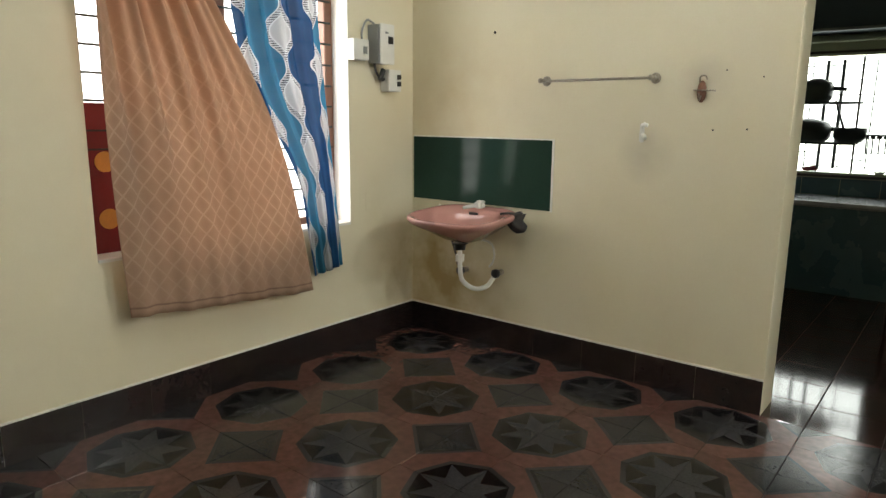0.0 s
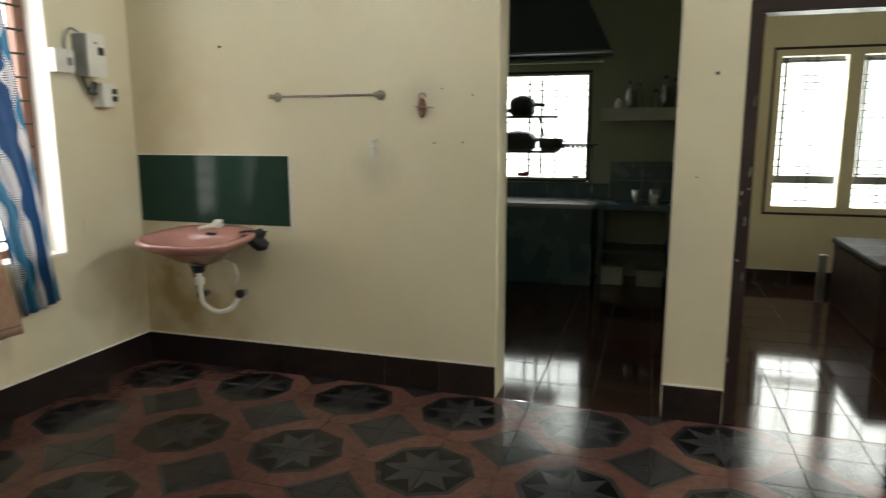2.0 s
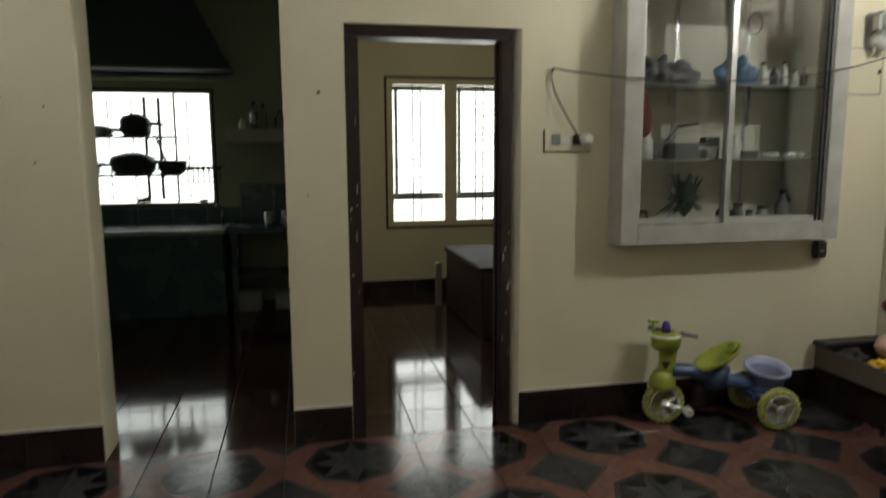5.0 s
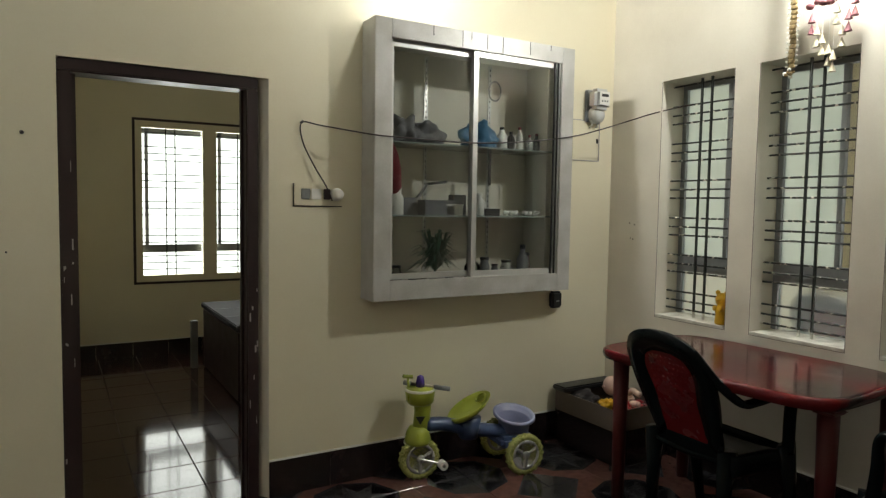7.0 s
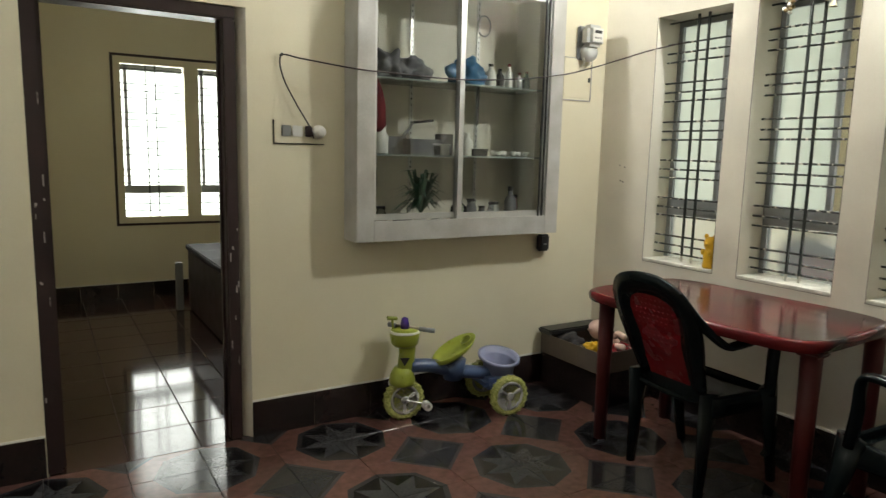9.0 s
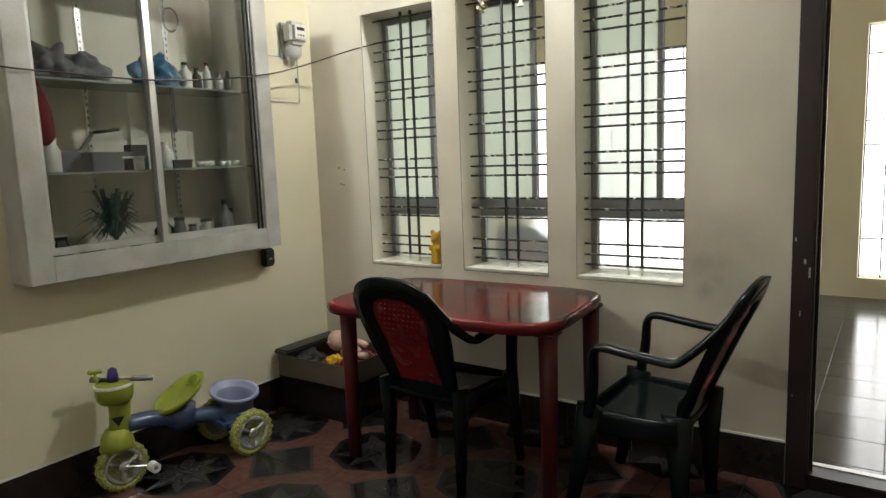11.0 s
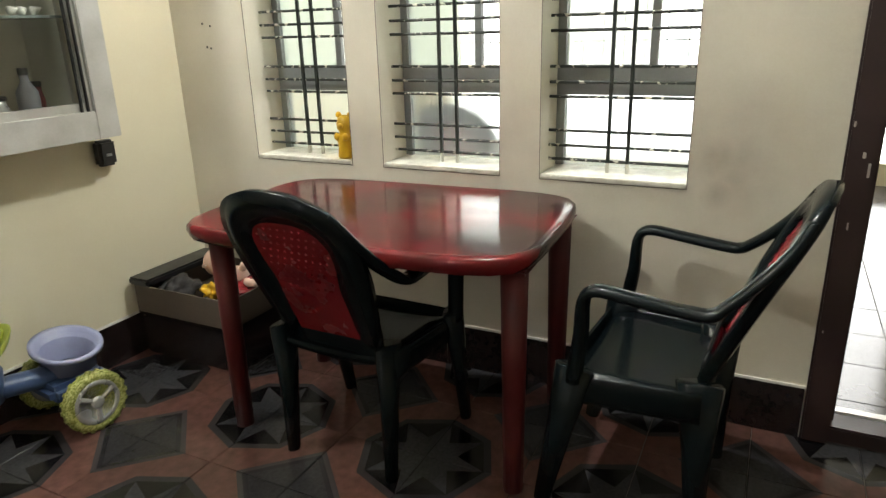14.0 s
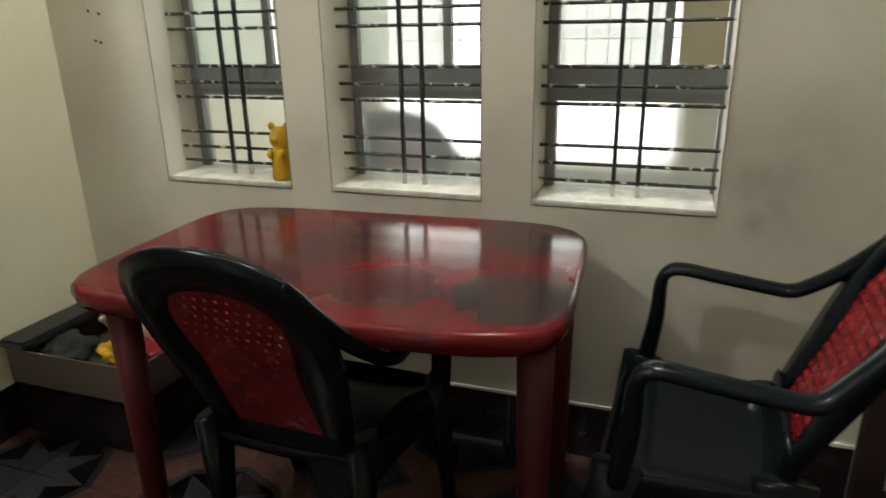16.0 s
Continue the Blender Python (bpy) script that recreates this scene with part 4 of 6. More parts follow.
        part("leg", bm_sweep([Vector((0.115, s * 0.238, 0.43)), Vector((0.155, s * 0.238, 0.22)), Vector((0.198, s * 0.236, 0.0))], [0.105, 0.070, 0.046], [0.052, 0.044, 0.036], side=(1, 0, 0), seg=10), CHAIRG, c, smooth=True)
        part("leg", bm_sweep([Vector((-0.180, s * 0.185, 0.43)), Vector((-0.188, s * 0.182, 0.22)), Vector((-0.198, s * 0.182, 0.0))], [0.115, 0.072, 0.046], [0.052, 0.044, 0.036], side=(1, 0, 0), seg=10), CHAIRG, c, smooth=True)
    return c


armchair((5.062, 3.818, 0), -1, 0.0006)
armchair((5.190, 3.005, 0), 87, 0.0030)


# ---- tricycle ----
def wheel(name, parent, axis_m, r, w):
    h = part(name, bm_lathe([(r - 0.028, -w * 0.42), (r - 0.020, -w / 2), (r - 0.006, -w / 2), (r, -w / 4), (r, w / 4), (r - 0.006, w / 2), (r - 0.020, w / 2), (r - 0.028, w * 0.42)], seg=30, m=axis_m), LIMED, parent, "glittery yellow-green tyre", smooth=True)
    for s in (-1, 1):
        part("rim", bm_lathe([(r - 0.027, s * w * 0.42), (r - 0.030, s * w * 0.50), (r - 0.042, s * w * 0.50), (r - 0.045, s * w * 0.40), (r - 0.045, s * w * 0.10)], seg=30, m=axis_m), SILVER, h, "silver wheel rim", smooth=True)
    part("disc", bm_lathe([(0.010, 0.001), (r - 0.028, 0.001), (r - 0.028, -0.001), (0.010, -0.001)], seg=30, m=axis_m), WHEELIN, h)
    for s in (-1, 1):
        for k in range(3):
            a = 2 * math.pi * k / 3 + 0.5
            part("spoke", bm_rod(axis_m @ Vector((0.012 * math.cos(a), 0.012 * math.sin(a), s * w * 0.34)), axis_m @ Vector(((r - 0.040) * math.cos(a), (r - 0.040) * math.sin(a), s * w * 0.36)), 0.008, 0.012, seg=8), SILVER, h)
    part("hub", bm_lathe([(0.022, -w * 0.6), (0.022, w * 0.52), (0.014, w * 0.62)], seg=16, m=axis_m), SILVER, h, smooth=True)
    for k in range(20):
        a = 2 * math.pi * k / 20
        g = axis_m @ Matrix.Rotation(a, 4, "Z") @ Matrix.Translation((r, 0, 0)) @ Matrix.Diagonal((0.004, 0.012, w * 0.8, 1))
        bm = bmesh.new()
        bmesh.ops.transform(bm, verts=bmesh.ops.create_cube(bm, size=1)["verts"], matrix=g)
        part("tread", bm, LIMED, h)
    return h


def tricycle():
    t = thing("tricycle", (4.18, 4.895, 0), "child's lime green and blue plastic tricycle", "tricycle", rz=-7)
    R = 0.105
    wheel("front_wheel", t, pose(0, 0, R, 90, 0, 0), R, 0.046)
    for s in (-1, 1):
        wheel("rear_wheel", t, pose(0.53, s * 0.145, R, 90, 0, 0), R, 0.040)
    part("axle", bm_rod((0.53, -0.15, R), (0.53, 0.15, R), 0.010), SILVER, t)
    # pedals
    for s in (-1, 1):
        part("crank", bm_rod((0, s * 0.025, R), ((0.10 if s < 0 else -0.03), s * 0.05, R + (-0.025 if s < 0 else 0.06)), 0.006), SILVER, t)
        part("pedal", bm_lathe([(0.011, -0.02), (0.022, -0.02), (0.022, 0.02), (0.011, 0.02), (0.011, -0.02)], seg=16, m=pose(0.10 if s < 0 else -0.03, s * 0.07, R + (-0.025 if s < 0 else 0.06), 90, 0, 0)), PVC, t)
    # fork, mudguard and stem
    part("mudguard", bm_lathe([(0.062, 0.0), (0.067, 0.012), (0.066, 0.03), (0.056, 0.065), (0.040, 0.088)], seg=22, m=pose(-0.010, 0, 0.185)), LIME, t, smooth=True)
    part("stem", bm_sweep(smooth_path([(0.005, 0, 0.22), (0.012, 0, 0.32), (0.016, 0, 0.40)], 5), [0.098, 0.095, 0.092, 0.088, 0.086, 0.085, 0.085, 0.086, 0.088, 0.090, 0.094], [0.074] * 11, side=(1, 0, 0), seg=14), LIME, t, smooth=True)
    part("headstock", bm_lathe([(0.056, 0.385), (0.070, 0.40), (0.076, 0.45), (0.070, 0.468), (0.05, 0.474)], seg=20), LIME, t, smooth=True)
    part("face_plate", bm_lathe([(0.0765, 0.454), (0.0775, 0.460), (0.0745, 0.466)], seg=20, m=pose(-0.002, 0, 0)), PVC, t)
    part("badge", bm_lathe([(0.004, 0), (0.028, 0.0), (0.028, 0.004), (0.004, 0.004)], seg=3, m=pose(-0.012, -0.038, 0.318, 90, 0, -18) @ pose(0, 0, 0, 0, 0, 30)), BLACKP, t, "dark mask-shaped badge", smooth=False)
    part("cap_lamp", bm_lathe([(0.022, 0.474), (0.022, 0.50), (0.016, 0.525), (0.004, 0.532)], seg=14), PURPLE, t, "purple translucent lamp cap", smooth=True)
    hb = part("handlebar", bm_rod((-0.045, 0.045, 0.483), (0.09, -0.05, 0.471), 0.008), STEEL, t, smooth=True)
    part("grip", bm_rod((0.065, -0.032, 0.473), (0.13, -0.078, 0.468), 0.012), GREYMET, hb, "grey ribbed grip", smooth=True)
    part("grip", bm_rod((-0.035, 0.036, 0.482), (-0.065, 0.062, 0.485), 0.013), GREYMET, hb, "grey ribbed grip", smooth=True)
    part("whistle", bm_rod((-0.055, 0.02, 0.465), (-0.06, 0.02, 0.525), 0.006), LIME, t)
    part("whistle_top", bm_rod((-0.085, 0.02, 0.528), (-0.035, 0.02, 0.522), 0.010), LIME, t)
    # blue body, seat, basket
    part("body", bm_sweep(smooth_path([(0.03, 0, 0.275), (0.14, 0, 0.265), (0.27, 0, 0.225), (0.40, 0, 0.20), (0.56, 0, 0.175)], 5), 0.085, 0.07, side=(0, 1, 0), seg=14), BLUEP, t, smooth=True)
    part("rear_deck", bm_box(0.42, 0.62, -0.11, 0.11, 0.125, 0.185), BLUEP, t, bevel=0.02)
    part("seat_base", bm_lathe([(0.05, 0.18), (0.06, 0.23), (0.066, 0.285)], seg=18, m=pose(0.275, 0, 0)), BLUEP, t, smooth=True)
    bm = bmesh.new()
    rr = []
    for j, (r, z) in enumerate(((0.02, 0.272), (0.07, 0.276), (0.095, 0.296), (0.102, 0.318), (0.096, 0.321), (0.082, 0.300), (0.05, 0.288), (0.01, 0.286))):
        rr.append([bm.verts.new((0.275 + r * 1.12 * math.cos(2 * math.pi * k / 26), r * 0.95 * math.sin(2 * math.pi * k / 26), z + 0.030 + 0.62 * r * math.cos(2 * math.pi * k / 26))) for k in range(26)])
    for a, b in zip(rr, rr[1:]):
        for k in range(26):
            bm.faces.new((a[k], a[(k + 1) % 26], b[(k + 1) % 26], b[k]))
    st = part("seat", bm, LIME, t, "lime green bucket seat", smooth=True)
    slot = [Vector((0.342 + 0.022 * math.cos(2 * math.pi * k / 24), 0.034 * math.sin(2 * math.pi * k / 24), 0.382 + 0.018 * math.cos(2 * math.pi * k / 24))) for k in range(24)]
    part("grip_slot", bm_sweep(slot, 0.012, 0.010, side=(0, 0, 1), seg=8, closed=True), LIME, st, smooth=True)
    bm = bmesh.new()
    rr = []
    for j, (r, z) in enumerate(((0.07, 0.19), (0.085, 0.245), (0.098, 0.275), (0.112, 0.278), (0.112, 0.264), (0.088, 0.262), (0.075, 0.16), (0.02, 0.155))):
        rr.append([bm.verts.new((0.545 + r * math.cos(2 * math.pi * k / 26), r * 1.05 * math.sin(2 * math.pi * k / 26), z + (0.20 * r * math.sin(2 * math.pi * k / 26) if r > 0.08 else 0.0))) for k in range(26)])
    for a, b in zip(rr, rr[1:]):
        for k in range(26):
            bm.faces.new((a[k], a[(k + 1) % 26], b[(k + 1) % 26], b[k]))
    part("basket", bm, LILAC, t, "pale lilac rear basket", smooth=True)
    return t


tricycle()


# ---- showcase cabinet in the north wall ----
def showcase():
    x0, x1, z0, z1 = CAB
    yf = 4.877
    s = thing("display_cabinet", (0, 0, 0), "aluminium-framed wall showcase with sliding glass doors, cluttered shelves", "cabinet")
    bm = bmesh.new()
    for g in ((x0, x0 + 0.018, z0, z1), (x1 - 0.018, x1, z0, z1), (x0 + 0.018, x1 - 0.018, z0, z0 + 0.018), (x0 + 0.018, x1 - 0.018, z1 - 0.018, z1)):
        box(bm, g[0], g[1], yf + 0.012, YB - 0.001, g[2], g[3])
    part("carcass", bm, ALUDIRT, s)
    bm = bmesh.new()
    a0, a1, b0, b1 = x0 + 0.052, x1 - 0.052, z0 + 0.052, z1 - 0.052
    for g in ((a0, a0 + 0.01, b0, b1), (a1 - 0.01, a1, b0, b1), (a0 + 0.01, a1 - 0.01, b0, b0 + 0.01), (a0 + 0.01, a1 - 0.01, b1 - 0.01, b1)):
        box(bm, g[0], g[1], YB - 0.001, YB + TH - 0.01, g[2], g[3])
    part("lining", bm, CABACK, s)
    part("back", bm_box(x0 + 0.062, x1 - 0.062, YB + TH - 0.02, YB + TH - 0.012, z0 + 0.062, z1 - 0.062), CABACK, s)
    fr = 0.088
    for nm, g in (("stile", (x0, x0 + fr, z0, z1)), ("stile", (x1 - fr, x1, z0, z1)), ("rail", (x0 + fr, x1 - fr, z0, z0 + fr + 0.01)), ("rail", (x0 + fr, x1 - fr, z1 - fr, z1))):
        part(nm, bm_box(g[0], g[1], yf, yf + 0.012, g[2], g[3]), ALUDIRT, s, "stained pale laminate border", bevel=0.002)
    for x, h in ((4.217, 0.05), (4.385, 0.085), (4.438, 0.04), (4.535, 0.08), (4.632, 0.088), (4.81, 0.07), (4.95, 0.03)):
        part("crack", bm_box(x, x + 0.004, yf - 0.0012, yf + 0.002, z1 - fr + 0.088 - h, z1 - 0.002), BLACKP, s, "dark crack in the border")
    i0, i1, j0, j1 = x0 + fr, x1 - fr, z0 + fr + 0.01, z1 - fr
    xm = 4.478
    for k, (a, b, yy) in enumerate(((i0, xm + 0.02, yf + 0.040), (xm - 0.012, i1, yf + 0.012))):
        d = part("sliding_door", bm_box(a, a + 0.028, yy, yy + 0.018, j0, j1), ALU, s, "sliding glass door in an aluminium frame")
        part("door_stile", bm_box(b - 0.028, b, yy, yy + 0.018, j0, j1), ALU, d)
        part("door_rail", bm_box(a + 0.028, b - 0.028, yy, yy + 0.018, j0, j0 + 0.03), ALU, d)
        part("door_rail", bm_box(a + 0.028, b - 0.028, yy, yy + 0.018, j1 - 0.03, j1), ALU, d)
        part("pane", bm_box(a + 0.028, b - 0.028, yy + 0.007, yy + 0.011, j0 + 0.03, j1 - 0.03), CABGLASS, d).visible_shadow = False
    for k, x in enumerate((i1 - 0.048, i1 - 0.024, i1 - 0.002)):
        part("track", bm_box(x, x + 0.006, yf + 0.002, yf + 0.012, j0, j1), BLACKP if k < 2 else ALU, s)
    for z in (1.335, 1.70):
        part("shelf", bm_box(x0 + 0.064, x1 - 0.064, yf + 0.075, YB + TH - 0.022, z - 0.008, z), SHELFG, s)
    for x in (4.36, 4.78):
        st = part("shelf_standard", bm_box(x, x + 0.022, YB + TH - 0.026, YB + TH - 0.0205, z0 + 0.07, z1 - 0.07), ALU, s, "slotted shelf standard")
        for k in range(38):
            part("slot", bm_box(x + 0.008, x + 0.014, YB + TH - 0.0275, YB + TH - 0.0255, 1.05 + k * 0.03, 1.063 + k * 0.03), BLACKP, st)
    return s


showcase()


def bottle(place, r, h, m, cap, label, neck=0.4):
    b = thing("bottle", place, label, "bottle", "things in the showcase")
    part("body", bm_lathe([(r * 0.9, 0), (r, 0.005), (r, h * 0.6), (r * neck, h * 0.78), (r * neck, h * 0.9)], seg=14), m, b, smooth=True)
    part("cap", bm_lathe([(r * neck * 1.15, h * 0.88), (r * neck * 1.15, h)], seg=12), cap, b)
    return b


YS = 5.02
bottle((3.99 + 0.09, YS - 0.02, 1.335), 0.042, 0.14, PVC, WHITE, "white plastic jug with a loop handle on the shelf", 0.7)
for x, h, r, m in ((4.86, 0.13, 0.02, PVC), (4.80, 0.10, 0.024, DARKCLOTH), (4.93, 0.09, 0.018, SILVER), (4.74, 0.12, 0.03, PVC), (4.98, 0.10, 0.02, BLACKP)):
    bottle((x, YS, 1.70), r, h, m, CHAIRR if x > 4.85 else BLACKP, "small bottle on the upper shelf of the showcase")
for x, h, r, m, l in ((4.60, 0.12, 0.035, PVC, "white ceramic figure-like jar"), (4.90, 0.20, 0.035, GREYCLOTH, "grey bottle with dark label"), (4.56, 0.15, 0.045, glass("jar_glass", (0.8, 0.85, 0.82)), "clear glass jar")):
    bottle((x, YS, 1.335 if l.startswith("white") else 0.972), r, h, m, WHITE if h < 0.18 else BLACKP, l + " in the showcase")


def soft_heap(name, place, sx, sy, sz, m, label, cat, seed, group="things in the showcase"):
    h = thing(name, place, label, cat, group)
    bm = bmesh.new()
    ball(bm, (0, 0, 0), 1, sub=4)
    for v in bm.verts:
        d = 0.75 + 0.5 * noise.noise(v.co * 1.7 + Vector((seed, 0, 0))) + 0.18 * noise.noise(v.co * 5 + Vector((0, seed, 0)))
        v.co = Vector((v.co.x * sx * d, v.co.y * sy * d, max(-0.55, v.co.z * d) * sz + 0.55 * sz))
    part("cloth", bm, m, h, smooth=True)
    return h


soft_heap("folded_bag", (4.13, YS, 1.70), 0.10, 0.08, 0.10, GREYCLOTH, "crumpled grey bag on the upper shelf", "bag", 2)
soft_heap("folded_bag", (4.27, YS + 0.02, 1.70), 0.11, 0.08, 0.085, GREYCLOTH, "crumpled grey bag on the upper shelf", "bag", 7)
soft_heap("plastic_bag", (4.58, YS, 1.70), 0.14, 0.08, 0.10, BLUEBAG, "crumpled blue plastic bag on the upper shelf", "bag", 11)
rb = thing("hanging_pouch", (4.06, YS - 0.02, 1.44), "small dark red pouch hanging under the shelf", "pouch", "things in the showcase")
part("pouch", bm_lathe([(0.03, 0.0), (0.05, 0.03), (0.046, 0.13), (0.03, 0.2), (0.01, 0.25)], seg=14), REDCLOTH, rb, smooth=True)
for x, z, w, h, m in ((4.33, 1.335, 0.09, 0.07, GREYCLOTH), (4.42, 1.335, 0.05, 0.05, PVC), (4.66, 1.335, 0.05, 0.03, DARKCLOTH)):
    bx_ = thing("small_carton", (x, YS, z), "small grey carton on the middle shelf", "carton", "things in the showcase")
    part("carton", bm_box(-w, w, -0.04, 0.04, 0, h), m, bx_, bevel=0.003)
    part("lid", bm_box(-w - 0.002, w + 0.002, -0.042, 0.042, h, h + 0.008), m, bx_)
rng = random.Random(4)
for i in range(7):
    x = 4.74 + 0.035 * i
    sh = thing("sea_shell", (x, YS - 0.03 + 0.02 * rng.random(), 1.335), "small white shell on the middle shelf", "shell", "things in the showcase")
    part("shell", bm_lathe([(0.002, 0), (0.012, 0.004), (0.018, 0.012), (0.008, 0.03), (0.002, 0.04)], seg=8, m=pose(0, 0, 0.01, 70, 0, rng.uniform(0, 360))), WHITE, sh, smooth=True)
# artificial plant behind the left door
pl = thing("artificial_plant", (4.34, YS + 0.02, 0.972), "small dark green artificial plant in the showcase", "plant", "things in the showcase")
part("pot", bm_lathe([(0.03, 0), (0.042, 0.06), (0.046, 0.062)], seg=14), PVC, pl, smooth=True)
rng = random.Random(9)
for i in range(130):
    a, l, up = rng.uniform(0, 6.28), rng.uniform(0.07, 0.195), rng.uniform(0.02, 0.30)
    bm = bmesh.new()
    p0, p1 = Vector((0, 0, 0.06)), Vector((l * math.cos(a), l * 0.45 * math.sin(a), 0.05 + up * 0.75))
    mid = p0.lerp(p1, 0.55) + Vector((0, 0, 0.05 + 0.2 * up))
    s = (p1 - p0).cross(Vector((0, 0, 1))).normalized() * rng.uniform(0.005, 0.010)
    q0 = p0.lerp(mid, 0.5) + Vector((0, 0, 0.02))
    v = [bm.verts.new(q) for q in (p0, q0 + s * 0.6, mid + s, p1, mid - s, q0 - s * 0.6)]
    bm.faces.new((v[0], v[1], v[5])), bm.faces.new((v[1], v[2], v[4], v[5])), bm.faces.new((v[2], v[3], v[4]))
    part("leaf", bm, LEAF, pl)
for i, x in enumerate((4.08, 4.20, 4.40, 4.64, 4.72, 4.80)):
    r = (0.035, 0.05, 0.03, 0.04, 0.045, 0.03)[i]
    bw = thing("small_bowl", (x, YS - 0.04, 0.972), "small glass or steel bowl on the cabinet floor", "bowl", "things in the showcase")
    part("bowl", bm_lathe([(r * 0.5, 0), (r * 0.9, 0.02), (r, 0.045), (r * 0.93, 0.045), (r * 0.8, 0.02), (0.003, 0.008)], seg=16), (STEEL, DARKCLOTH, SILVER, PVC, BLACKP, SILVER)[i], bw, smooth=True)
for x, r, h, m, l in ((4.13, 0.028, 0.10, GLASS, "clear glass tumbler"), (4.68, 0.03, 0.13, GREYCLOTH, "white tapered jar"), (4.75, 0.022, 0.09, GREYCLOTH, "grey tin"), (4.83, 0.035, 0.11, SILVER, "steel tumbler"), (4.97, 0.025, 0.15, REDCLOTH, "dark red bottle")):
    bottle((x, YS + 0.06, 0.972), r, h, m, BLACKP, l + " on the cabinet floor", 0.75)
for x, w, h, m in ((4.20, 0.06, 0.09, GREYCLOTH), (4.50, 0.04, 0.11, DARKCLOTH)):
    bx_ = thing("small_carton", (x, YS + 0.07, 1.335), "small pale carton at the back of the shelf", "carton", "things in the showcase")
    part("carton", bm_box(-w, w, -0.03, 0.03, 0, h), m, bx_, bevel=0.003)
wr = thing("loose_wire", (0, 0, 0), "thin black wire hanging from the middle shelf", "wire", "things in the showcase")
part("wire", bm_sweep(smooth_path([(4.045, YS - 0.05, 1.33), (4.05, YS - 0.05, 1.20), (4.04, YS - 0.05, 1.05), (4.07, YS - 0.05, 0.985), (4.14, YS - 0.06, 0.978)], 5), 0.006, seg=6), BLACKP, wr, smooth=True)
sp = thing("strap", (0, 0, 0), "dark strap hanging below the upper shelf", "strap", "things in the showcase")
part("strap", bm_box(4.655, 4.672, YS + 0.0, YS + 0.004, 1.50, 1.70), DARKCLOTH, sp)
cl = thing("wire_coil", (4.82, YB + TH - 0.035, 2.05), "coil of pale wire hung on the cabinet back", "wire", "things in the showcase")
part("coil", bm_sweep([Vector((0.042 * math.cos(2 * math.pi * k / 24), 0.0, 0.055 * math.sin(2 * math.pi * k / 24))) for k in range(24)], 0.010, seg=6, closed=True), GREYMET, cl, smooth=True)
um = thing("folded_umbrella", (0, 0, 0), "thin grey folded umbrella leaning on the middle shelf", "umbrella", "things in the showcase")
part("shaft", bm_rod((4.20, YS + 0.08, 1.345), (4.33, YS + 0.10, 1.50), 0.012, 0.007), GREYCLOTH, um, smooth=True)
part("handle", bm_rod((4.33, YS + 0.10, 1.50), (4.45, YS + 0.10, 1.515), 0.007), DARKCLOTH, um, smooth=True)
cdn = thing("note_card", (0, 0, 0), "small white card standing on the upper shelf", "card", "things in the showcase")
part("card", bm_box(4.82, 4.875, YS + 0.05, YS + 0.056, 1.70, 1.79), WHITE, cdn)
part("print_bar", bm_box(4.83, 4.865, YS + 0.0485, YS + 0.0502, 1.765, 1.77), GREYCLOTH, cdn)


